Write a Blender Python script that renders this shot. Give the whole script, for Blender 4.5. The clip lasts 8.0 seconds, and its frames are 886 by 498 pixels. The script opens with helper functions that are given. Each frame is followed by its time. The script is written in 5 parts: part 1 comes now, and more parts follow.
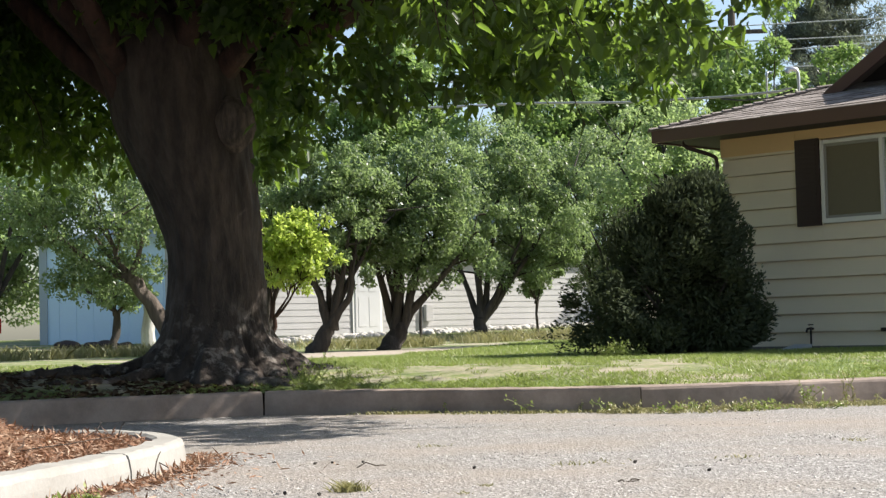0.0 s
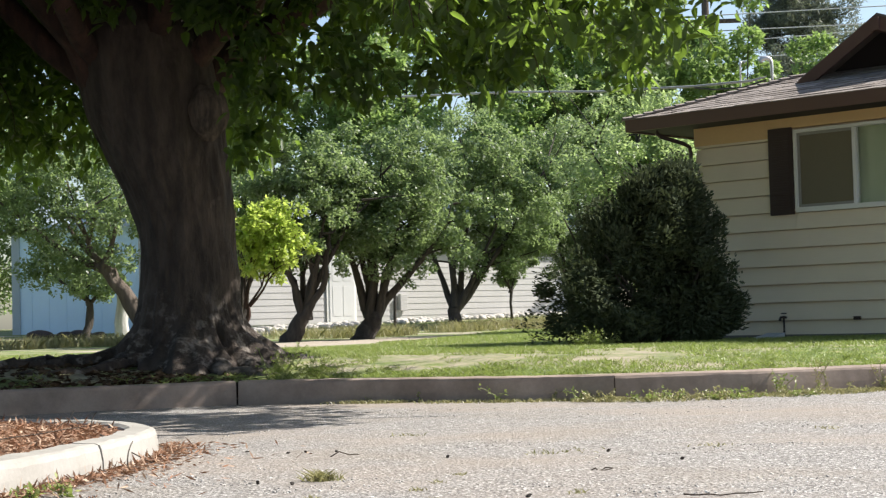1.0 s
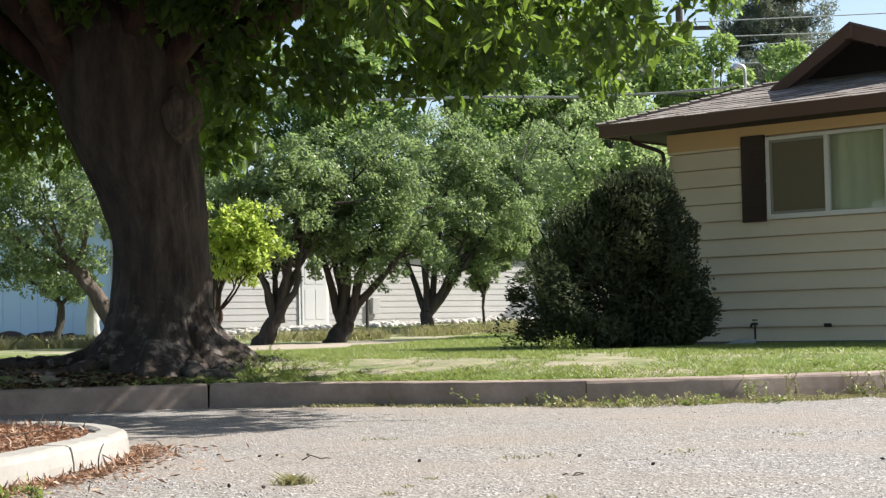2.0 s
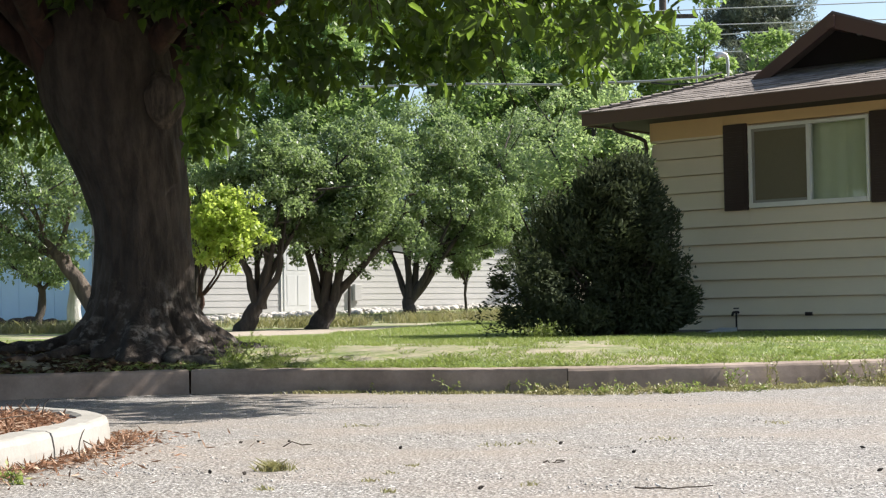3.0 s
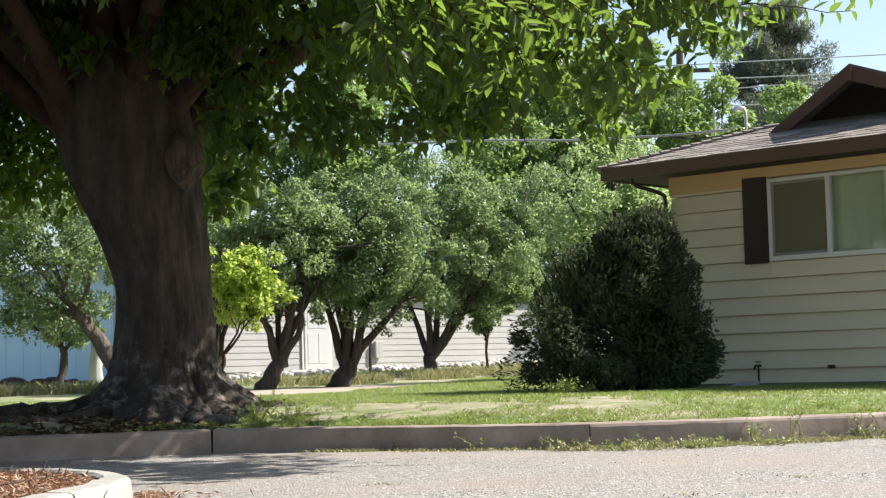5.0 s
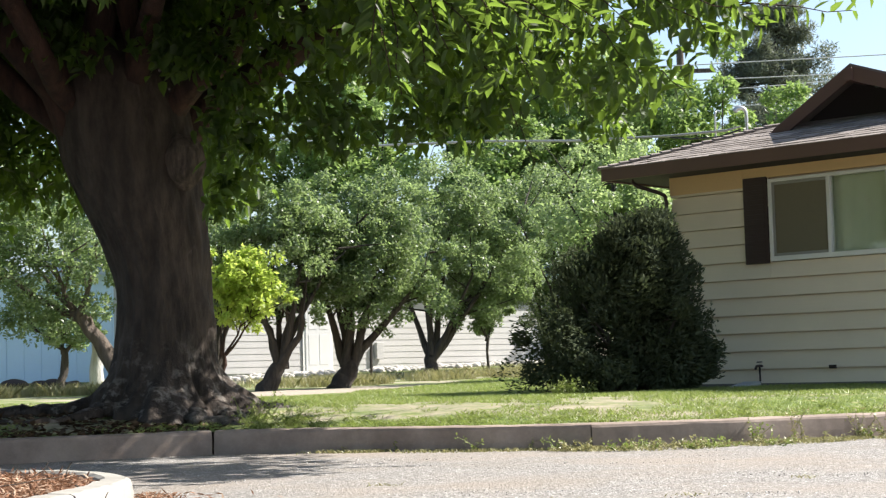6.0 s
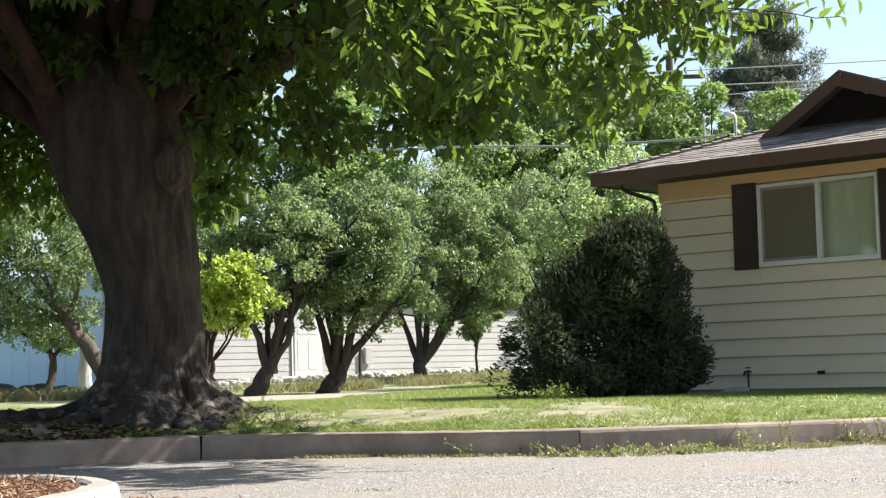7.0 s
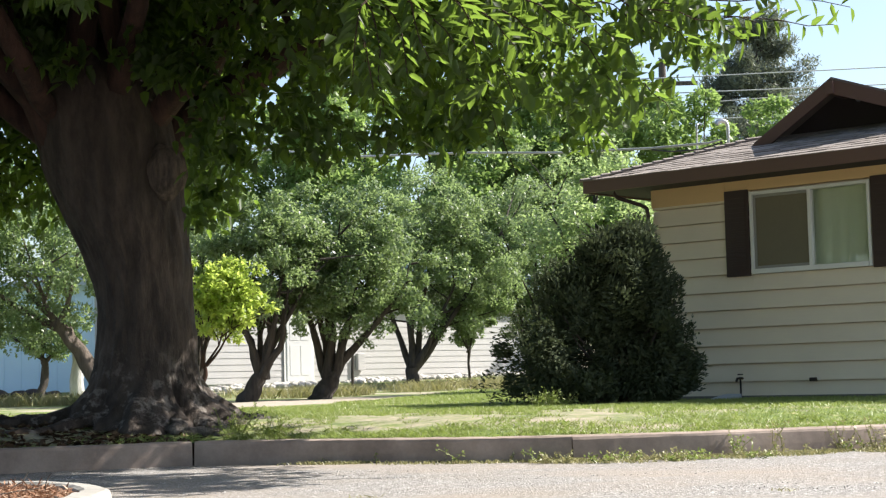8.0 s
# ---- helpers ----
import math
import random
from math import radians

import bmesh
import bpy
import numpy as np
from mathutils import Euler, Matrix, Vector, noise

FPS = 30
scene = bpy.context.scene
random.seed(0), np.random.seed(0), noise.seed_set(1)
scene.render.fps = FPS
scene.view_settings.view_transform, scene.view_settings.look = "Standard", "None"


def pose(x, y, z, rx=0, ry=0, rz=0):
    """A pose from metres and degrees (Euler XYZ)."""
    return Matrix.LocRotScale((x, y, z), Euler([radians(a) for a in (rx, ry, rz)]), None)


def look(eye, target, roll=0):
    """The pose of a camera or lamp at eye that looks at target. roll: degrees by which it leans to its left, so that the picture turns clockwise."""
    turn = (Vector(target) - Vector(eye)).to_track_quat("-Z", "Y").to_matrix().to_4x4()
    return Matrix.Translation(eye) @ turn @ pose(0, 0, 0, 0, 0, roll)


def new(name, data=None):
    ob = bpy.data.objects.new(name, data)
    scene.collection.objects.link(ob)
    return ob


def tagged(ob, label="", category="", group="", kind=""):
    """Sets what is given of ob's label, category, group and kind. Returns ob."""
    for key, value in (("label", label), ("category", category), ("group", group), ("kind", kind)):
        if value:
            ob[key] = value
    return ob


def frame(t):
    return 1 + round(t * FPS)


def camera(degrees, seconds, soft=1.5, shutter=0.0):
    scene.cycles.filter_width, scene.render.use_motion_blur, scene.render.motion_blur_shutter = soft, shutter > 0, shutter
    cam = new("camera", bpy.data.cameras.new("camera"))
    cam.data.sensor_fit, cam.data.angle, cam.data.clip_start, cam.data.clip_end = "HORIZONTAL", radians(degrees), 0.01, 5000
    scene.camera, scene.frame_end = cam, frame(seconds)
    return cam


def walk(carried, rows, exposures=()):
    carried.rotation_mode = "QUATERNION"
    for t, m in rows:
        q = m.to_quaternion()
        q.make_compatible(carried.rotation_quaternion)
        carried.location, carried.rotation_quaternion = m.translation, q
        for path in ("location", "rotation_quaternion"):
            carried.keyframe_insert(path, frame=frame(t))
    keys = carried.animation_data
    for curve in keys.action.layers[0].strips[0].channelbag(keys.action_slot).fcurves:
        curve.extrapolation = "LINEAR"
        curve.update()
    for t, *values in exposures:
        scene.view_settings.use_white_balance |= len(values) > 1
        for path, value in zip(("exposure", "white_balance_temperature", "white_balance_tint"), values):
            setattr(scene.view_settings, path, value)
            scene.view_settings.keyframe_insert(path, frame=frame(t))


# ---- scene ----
cam = camera(30.0, 8.0, soft=1.25, shutter=0.7)
PATH = [
    (0, (-0.0011, -0.0069, 0.6005), (-0.8674, 19.9484, 1.6194), -1.492),
    (0.5, (0.0014, 0.0057, 0.5991), (-0.7450, 19.9719, 1.4894), -1.552),
    (1, (0.0032, 0.0089, 0.5980), (-0.5580, 19.9815, 1.4806), -1.572),
    (1.5, (0.0032, 0.0032, 0.6007), (-0.3909, 19.9771, 1.5429), -1.179),
    (1.7, (0.0029, 0.0007, 0.6010), (-0.3239, 19.9751, 1.5601), -1.190),
    (2.8, (-0.0033, -0.0073, 0.5994), (-0.0505, 19.9783, 1.3566), -0.844),
    (3, (0.0021, -0.0003, 0.6011), (-0.0181, 19.9852, 1.3619), -0.888),
    (3.5, (-0.0017, 0.0079, 0.5984), (0.0023, 19.9924, 1.3846), -0.900),
    (4, (-0.0005, 0.0003, 0.6010), (-0.0220, 19.9747, 1.6119), -1.008),
    (4.5, (-0.0008, -0.0062, 0.6061), (-0.1254, 19.9473, 1.9639), -1.259),
    (4.7, (0.0016, -0.0116, 0.6066), (-0.1916, 19.9356, 2.0449), -1.325),
    (5.8, (0.0039, -0.0261, 0.6046), (-0.3101, 19.9190, 2.0514), -1.658),
    (6, (0.0007, -0.0075, 0.6035), (-0.2569, 19.9377, 2.0600), -1.607),
    (6.5, (0.0026, -0.0034, 0.6049), (-0.1641, 19.9418, 2.0757), -1.610),
    (7, (0.0038, -0.0014, 0.6024), (-0.1228, 19.9407, 2.1181), -1.508),
    (7.5, (0.0032, -0.0069, 0.6089), (-0.1124, 19.9323, 2.1635), -1.432),
    (8, (0.0025, -0.0081, 0.6076), (-0.0327, 19.9291, 2.1913), -1.425),
]
walk(cam, [(t, look(eye, target, roll)) for t, eye, target, roll in PATH],
     exposures=((0, 0.93), (3.5, 0.95), (4.5, 1.0), (6, 1.18), (8, 1.19)))

# ---------------------------------------------------------------- light
SUN = Vector((1.02, 0.28, 1.0)).normalized()
world = bpy.data.worlds.new("world")
scene.world = world
world.use_nodes = True
wn = world.node_tree
wn.nodes.clear()
sky = wn.nodes.new("ShaderNodeTexSky")
sky.sky_type = "NISHITA"
sky.sun_disc = False
sky.sun_elevation = math.asin(SUN.z)
sky.sun_rotation = math.atan2(SUN.x, SUN.y)
sky.dust_density = 1.5
back = wn.nodes.new("ShaderNodeBackground")
back.inputs["Strength"].default_value = 0.10
wout = wn.nodes.new("ShaderNodeOutputWorld")
wn.links.new(sky.outputs[0], back.inputs[0])
wn.links.new(back.outputs[0], wout.inputs[0])

sun = new("sun", bpy.data.lights.new("sun", "SUN"))
sun.data.energy = 5.0
sun.data.angle = radians(0.53)
sun.data.color = (1.0, 0.95, 0.87)
sun.matrix_world = look((0, 0, 30), Vector((0, 0, 30)) - SUN)

rng = np.random.default_rng(7)


# ---------------------------------------------------------------- materials
class Mat:
    """A small builder for node materials."""

    def __init__(self, name, rough=0.8, metal=0.0):
        self.m = bpy.data.materials.new(name)
        self.m.use_nodes = True
        self.t = self.m.node_tree
        self.b = self.t.nodes["Principled BSDF"]
        self.b.inputs["Roughness"].default_value = rough
        self.b.inputs["Metallic"].default_value = metal
        self.pos = self.t.nodes.new("ShaderNodeTexCoord").outputs["Object"]

    def node(self, kind, **ins):
        n = self.t.nodes.new(kind)
        for k, v in ins.items():
            self.put(n.inputs[k.replace("_", " ")], v)
        return n

    def put(self, socket, v):
        if isinstance(v, bpy.types.NodeSocket):
            self.t.links.new(v, socket)
        else:
            socket.default_value = v

    def world_pos(self):
        return self.t.nodes.new("ShaderNodeNewGeometry").outputs["Position"]

    def noise(self, scale, detail=4.0, rough=0.55, vec=None, stretch=None):
        vec = vec or self.pos
        if stretch:
            mp = self.node("ShaderNodeMapping", Vector=vec)
            mp.inputs["Scale"].default_value = stretch
            vec = mp.outputs[0]
        return self.node("ShaderNodeTexNoise", Vector=vec, Scale=scale, Detail=detail, Roughness=rough).outputs["Fac"]

    def voronoi(self, scale, vec=None, out="Distance"):
        return self.node("ShaderNodeTexVoronoi", Vector=vec or self.pos, Scale=scale).outputs[out]

    def ramp(self, fac, *stops):
        r = self.node("ShaderNodeValToRGB", Fac=fac)
        e = r.color_ramp.elements
        while len(e) < len(stops):
            e.new(0.5)
        for el, (p, c) in zip(e, stops):
            el.position = p
            el.color = (*c, 1) if len(c) == 3 else c
        return r.outputs["Color"]

    def mix(self, fac, a, b, mode="MIX"):
        n = self.t.nodes.new("ShaderNodeMix")
        n.data_type = "RGBA"
        n.blend_type = mode
        self.put(n.inputs[0], fac)
        self.put(n.inputs[6], a if isinstance(a, bpy.types.NodeSocket) else (*a, 1))
        self.put(n.inputs[7], b if isinstance(b, bpy.types.NodeSocket) else (*b, 1))
        return n.outputs[2]

    def math(self, op, a, b=0.0):
        n = self.t.nodes.new("ShaderNodeMath")
        n.operation = op
        self.put(n.inputs[0], a)
        self.put(n.inputs[1], b)
        return n.outputs[0]

    def island(self):
        return self.t.nodes.new("ShaderNodeNewGeometry").outputs["Random Per Island"]

    def each(self):
        return self.t.nodes.new("ShaderNodeObjectInfo").outputs["Random"]

    def color(self, c):
        self.put(self.b.inputs["Base Color"], c if isinstance(c, bpy.types.NodeSocket) else (*c, 1))
        return self

    def bump(self, height, strength=0.4, distance=0.02):
        n = self.node("ShaderNodeBump", Height=height, Strength=strength, Distance=distance)
        self.put(self.b.inputs["Normal"], n.outputs[0])
        return self


def leaf_material(name, dark, mid, light, through_colour, amount=0.4, rough=0.42, gloss=0.4):
    k = Mat(name, rough)
    col = k.ramp(k.island(), (0.0, dark), (0.55, mid), (1.0, light))
    col = k.mix(k.math("MULTIPLY", k.noise(3.0, 3), 0.5), col, dark)
    k.color(col)
    k.b.inputs["Specular IOR Level"].default_value = gloss
    tr = k.t.nodes.new("ShaderNodeBsdfTranslucent")
    k.put(tr.inputs["Color"], k.mix(k.island(), through_colour, tuple(0.6 * c for c in through_colour)))
    mx = k.t.nodes.new("ShaderNodeMixShader")
    mx.inputs[0].default_value = amount
    k.t.links.new(k.b.outputs[0], mx.inputs[1])
    k.t.links.new(tr.outputs[0], mx.inputs[2])
    k.t.links.new(mx.outputs[0], k.t.nodes["Material Output"].inputs["Surface"])
    return k.m


def bark_material(name, dark, light, scale=1.0, fissure=1.0, run=0.16):
    k = Mat(name, 0.9)
    a = k.noise(9 * scale, 6, 0.65, stretch=(1, 1, run))
    b = k.noise(1.6 * scale, 3)
    col = k.mix(k.math("MULTIPLY", b, 0.7), k.ramp(a, (0.38, dark), (0.66, light)), tuple(0.7 * (x + y) / 2 for x, y in zip(dark, light)))
    k.color(col)
    fine = k.noise(38 * scale, 5, 0.7, stretch=(1, 1, 0.35))
    k.bump(k.math("ADD", a, k.math("MULTIPLY", fine, 0.5)), 1.0 * fissure, 0.05)
    return k.m


def sun_flecked_foot(m):
    """Pale sun flecks painted low on a trunk, mixed over its bark."""
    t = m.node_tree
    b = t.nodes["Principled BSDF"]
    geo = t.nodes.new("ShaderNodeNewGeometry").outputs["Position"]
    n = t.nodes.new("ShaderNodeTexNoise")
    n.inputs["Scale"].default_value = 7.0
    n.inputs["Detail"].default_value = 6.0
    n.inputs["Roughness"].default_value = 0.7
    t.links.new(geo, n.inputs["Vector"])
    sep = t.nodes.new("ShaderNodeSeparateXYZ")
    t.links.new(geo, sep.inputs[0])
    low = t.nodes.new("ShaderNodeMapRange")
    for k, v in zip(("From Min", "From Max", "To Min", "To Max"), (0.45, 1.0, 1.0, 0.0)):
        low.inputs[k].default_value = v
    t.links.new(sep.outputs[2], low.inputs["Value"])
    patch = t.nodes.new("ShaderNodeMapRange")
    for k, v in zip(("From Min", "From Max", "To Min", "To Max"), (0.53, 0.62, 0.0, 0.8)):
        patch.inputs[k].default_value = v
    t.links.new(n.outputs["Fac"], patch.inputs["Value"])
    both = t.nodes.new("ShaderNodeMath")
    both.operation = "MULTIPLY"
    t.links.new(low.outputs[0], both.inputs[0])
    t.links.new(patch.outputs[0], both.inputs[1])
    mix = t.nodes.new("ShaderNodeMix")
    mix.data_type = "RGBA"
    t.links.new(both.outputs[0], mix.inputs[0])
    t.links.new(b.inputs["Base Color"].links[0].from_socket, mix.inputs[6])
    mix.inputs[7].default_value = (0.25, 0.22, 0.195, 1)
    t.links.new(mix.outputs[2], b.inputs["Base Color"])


def concrete_material(name, base, dirt, rough=0.85, stain=0.5):
    k = Mat(name, rough)
    p = k.world_pos()
    big = k.noise(2.2, 6, 0.68, p)
    fine = k.noise(60, 4, 0.7, p)
    col = k.mix(k.ramp(big, (0.38, (0, 0, 0)), (0.72, (stain, stain, stain))), base, dirt)
    col = k.mix(k.ramp(fine, (0.3, (0, 0, 0)), (0.8, (0.35, 0.35, 0.35))), col, tuple(0.55 * c for c in base))
    k.color(col)
    k.bump(fine, 0.25, 0.006)
    return k.m


def paint_material(name, base, rough=0.55, dirt=0.15, grain=(1, 1, 1)):
    k = Mat(name, rough)
    p = k.world_pos()
    big = k.noise(1.1, 5, 0.6, p)
    fine = k.noise(30, 4, 0.6, p, grain)
    col = k.mix(k.ramp(big, (0.35, (0, 0, 0)), (0.75, (dirt, dirt, dirt))), base, tuple(0.5 * c for c in base))
    col = k.mix(k.ramp(fine, (0.4, (0, 0, 0)), (0.8, (0.12, 0.12, 0.12))), col, tuple(min(1, 1.3 * c) for c in base))
    k.color(col)
    k.bump(fine, 0.12, 0.004)
    return k.m


def gravel_material():
    k = Mat("gravel", 0.9)
    p = k.world_pos()
    big = k.node("ShaderNodeSeparateColor", Color=k.voronoi(75, p, "Color")).outputs[0]
    small = k.node("ShaderNodeSeparateColor", Color=k.voronoi(170, p, "Color")).outputs[1]
    stops = ((0.0, (0.045, 0.04, 0.037)), (0.18, (0.13, 0.12, 0.112)), (0.5, (0.235, 0.22, 0.208)), (0.84, (0.32, 0.302, 0.287)), (1.0, (0.72, 0.70, 0.68)))
    col = k.mix(k.ramp(k.noise(40, 2, 0.5, p), (0.42, (0, 0, 0)), (0.58, (1, 1, 1))), k.ramp(big, *stops), k.ramp(small, *stops))
    sand = k.ramp(k.noise(120, 3, 0.7, p), (0.3, (0.24, 0.195, 0.16)), (0.7, (0.36, 0.305, 0.258)))
    bare = k.ramp(k.noise(0.55, 5, 0.62, p), (0.44, (0, 0, 0)), (0.66, (0.7, 0.7, 0.7)))
    col = k.mix(bare, col, sand)
    col = k.mix(k.ramp(k.noise(0.9, 4, 0.5, p), (0.5, (0, 0, 0)), (0.8, (0.5, 0.5, 0.5))), col, (0.24, 0.20, 0.155))
    k.color(col)
    k.bump(k.math("ADD", k.voronoi(70, p), k.noise(25, 3, 0.5, p)), 0.6, 0.012)
    return k.m


def lawn_material():
    k = Mat("lawn_soil", 0.95)
    p = k.world_pos()
    sep = k.node("ShaderNodeSeparateXYZ", Vector=p)
    x, y = sep.outputs[0], sep.outputs[1]
    dirt = k.ramp(k.noise(14, 5, 0.65, p), (0.3, (0.29, 0.24, 0.185)), (0.7, (0.43, 0.37, 0.30)))
    grass = k.ramp(k.noise(6, 6, 0.75, p), (0.36, (0.075, 0.115, 0.025)), (0.55, (0.15, 0.20, 0.045)), (0.66, (0.34, 0.31, 0.14)))
    wob = k.math("MULTIPLY", k.math("SUBTRACT", k.noise(0.9, 4, 0.6, p), 0.5), 2.4)
    yw = k.math("ADD", y, wob)

    def rise(v, edge, soft):
        n = k.math("DIVIDE", k.math("SUBTRACT", v, edge), soft)
        n.node.use_clamp = True
        return n

    # the worn track across the yard
    turn = k.math("MULTIPLY", k.math("POWER", k.math("MAXIMUM", k.math("ADD", x, 2.9), 0.0), 1.5), 2.1)
    leftward = k.math("MULTIPLY", k.math("MAXIMUM", k.math("SUBTRACT", -2.9, x), 0.0), 0.6)
    near = k.math("ADD", k.math("ADD", turn, leftward), 21.0)
    far = k.math("ADD", k.math("MULTIPLY", x, 1.1), 29.9)
    track = k.math("MULTIPLY", rise(yw, near, 0.5), k.math("SUBTRACT", 1.0, rise(yw, far, 0.5)))
    # bare earth between the tree and the house
    yn = k.math("ADD", y, k.math("MULTIPLY", wob, 0.4))
    band = k.math("MULTIPLY", rise(yn, 13.0, 0.3), k.math("SUBTRACT", 1.0, rise(yn, 15.2, 0.5)))
    band = k.math("MULTIPLY", band, k.math("SUBTRACT", 1.0, rise(k.math("ADD", x, wob), 1.5, 1.2)))
    band = k.math("MULTIPLY", band, rise(x, -1.9, 0.5))
    spots = k.ramp(k.noise(4.5, 7, 0.78, p, (0.6, 1.0, 1)), (0.38, (0, 0, 0)), (0.60, (0.9, 0.9, 0.9)))
    rare = k.ramp(k.noise(1.1, 5, 0.65, p, (0.5, 1.2, 1)), (0.47, (0, 0, 0)), (0.62, (0.9, 0.9, 0.9)))
    mask = k.math("MAXIMUM", k.math("MAXIMUM", k.math("MULTIPLY", spots, band), track), rare)
    k.color(k.mix(mask, grass, dirt))
    k.bump(k.noise(30, 4, 0.7, p), 0.6, 0.02)
    return k.m


def shingle_material():
    k = Mat("asphalt_shingle", 0.92)
    p = k.world_pos()
    base = k.ramp(k.each(), (0.0, (0.17, 0.14, 0.12)), (0.5, (0.26, 0.22, 0.195)), (1.0, (0.36, 0.31, 0.28)))
    grain = k.noise(220, 3, 0.7, p)
    k.color(k.mix(k.ramp(grain, (0.35, (0, 0, 0)), (0.7, (0.6, 0.6, 0.6))), base, (0.12, 0.10, 0.09)))
    k.bump(grain, 0.4, 0.004)
    return k.m


def glass_material(name, tint, rough=0.03):
    k = Mat(name, rough)
    k.color(tint)
    k.b.inputs["Transmission Weight"].default_value = 1.0
    k.b.inputs["IOR"].default_value = 1.45
    return k.m


M_BARK = bark_material("mulberry_bark", (0.018, 0.0125, 0.010), (0.105, 0.078, 0.062), 0.8, 1.0, 0.3)
sun_flecked_foot(M_BARK)
M_ROOT = bark_material("sunlit_root_bark", (0.02, 0.015, 0.012), (0.27, 0.235, 0.205), 1.8, 1.0, 0.6)
M_LIMB = bark_material("young_limb_bark", (0.02, 0.010, 0.008), (0.085, 0.04, 0.028), 1.4, 0.6)
M_PEAR = bark_material("pear_bark", (0.03, 0.024, 0.02), (0.10, 0.08, 0.065), 1.3)
M_PALE = bark_material("pale_bark", (0.07, 0.052, 0.042), (0.19, 0.15, 0.12), 1.3)
M_WHITEBARK = bark_material("limewashed_bark", (0.45, 0.43, 0.40), (0.75, 0.73, 0.70), 1.3)
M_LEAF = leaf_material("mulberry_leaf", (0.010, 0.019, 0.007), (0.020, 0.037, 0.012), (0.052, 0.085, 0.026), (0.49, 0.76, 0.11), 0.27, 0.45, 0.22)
M_PLEAF = leaf_material("pear_leaf", (0.024, 0.047, 0.018), (0.09, 0.138, 0.06), (0.42, 0.48, 0.32), (0.46, 0.62, 0.23), 0.42, 0.38, 0.4)
M_YLEAF = leaf_material("young_leaf", (0.14, 0.21, 0.04), (0.27, 0.35, 0.07), (0.44, 0.50, 0.14), (0.72, 0.88, 0.18), 0.52)
M_FLEAF = leaf_material("far_leaf", (0.07, 0.125, 0.036), (0.18, 0.265, 0.075), (0.34, 0.41, 0.19), (0.42, 0.60, 0.17), 0.44)
M_SLEAF = leaf_material("sunny_leaf", (0.08, 0.13, 0.05), (0.22, 0.295, 0.13), (0.52, 0.57, 0.38), (0.52, 0.68, 0.26), 0.5)
M_BUSH = leaf_material("shrub_leaf", (0.06, 0.076, 0.046), (0.09, 0.108, 0.065), (0.125, 0.142, 0.09), (0.12, 0.15, 0.07), 0.2, 0.85, 0.03)
M_PINE = leaf_material("pine_needle", (0.10, 0.12, 0.095), (0.20, 0.225, 0.18), (0.33, 0.35, 0.29), (0.25, 0.29, 0.18), 0.3)
M_GRASS = leaf_material("grass_blade", (0.13, 0.175, 0.04), (0.26, 0.315, 0.085), (0.48, 0.46, 0.23), (0.42, 0.54, 0.13), 0.34)
M_DRYGRASS = leaf_material("dry_grass_blade", (0.20, 0.205, 0.085), (0.35, 0.335, 0.16), (0.54, 0.47, 0.29), (0.42, 0.40, 0.17), 0.3)
M_NEEDLES = leaf_material("dry_needles", (0.12, 0.06, 0.035), (0.34, 0.17, 0.095), (0.66, 0.50, 0.37), (0.28, 0.14, 0.07), 0.15, 0.7)
M_CURB = concrete_material("kerb_concrete", (0.36, 0.285, 0.24), (0.13, 0.095, 0.077), 0.85, 0.85)
M_WHITECURB = concrete_material("whitewashed_concrete", (0.37, 0.355, 0.33), (0.24, 0.22, 0.19), 0.8, 0.7)
M_GRAVEL = gravel_material()
M_LAWN = lawn_material()
M_SIDING = paint_material("beige_siding_paint", (0.80, 0.69, 0.55), 0.6, 0.2, (0.15, 0.15, 6))
M_FRIEZE = paint_material("ochre_bounce_frieze_paint", (0.72, 0.48, 0.25), 0.6, 0.15)
M_BROWN = paint_material("dark_brown_paint", (0.125, 0.068, 0.054), 0.5, 0.2)
M_SHUTTER = paint_material("brown_shutter_paint", (0.045, 0.025, 0.022), 0.5, 0.2)
M_WHITE = paint_material("white_frame_paint", (0.80, 0.79, 0.76), 0.4, 0.1)
M_DOOR = paint_material("white_door_paint", (0.58, 0.58, 0.58), 0.5, 0.12)
M_SHED = paint_material("white_shed_paint", (0.43, 0.42, 0.415), 0.6, 0.25)
M_BLUE = paint_material("pale_blue_shed_paint", (0.58, 0.76, 0.95), 0.6, 0.12)
M_GREYBLUE = paint_material("grey_blue_trim", (0.36, 0.42, 0.48), 0.6, 0.15)
M_SHINGLE = shingle_material()
M_METAL = Mat("galvanised_metal", 0.4, 0.85).color((0.62, 0.62, 0.60)).m
M_CABLE = Mat("grey_cable", 0.5).color((0.42, 0.42, 0.42)).m
M_DARK = paint_material("dark_and_shade_paint", (0.03, 0.022, 0.02), 0.8, 0.2)
M_GLASS = glass_material("window_glass", (0.97, 0.99, 0.97))
M_ROCK = concrete_material("pale_field_stone", (0.55, 0.52, 0.48), (0.32, 0.29, 0.26))


# ---------------------------------------------------------------- mesh tools
def mesh_of(name, verts, faces, mat, smooth=False):
    me = bpy.data.meshes.new(name)
    me.from_pydata([tuple(v) for v in verts], [], [tuple(f) for f in faces])
    me.materials.append(mat)
    if smooth:
        me.polygons.foreach_set("use_smooth", [True] * len(me.polygons))
    me.update()
    return me


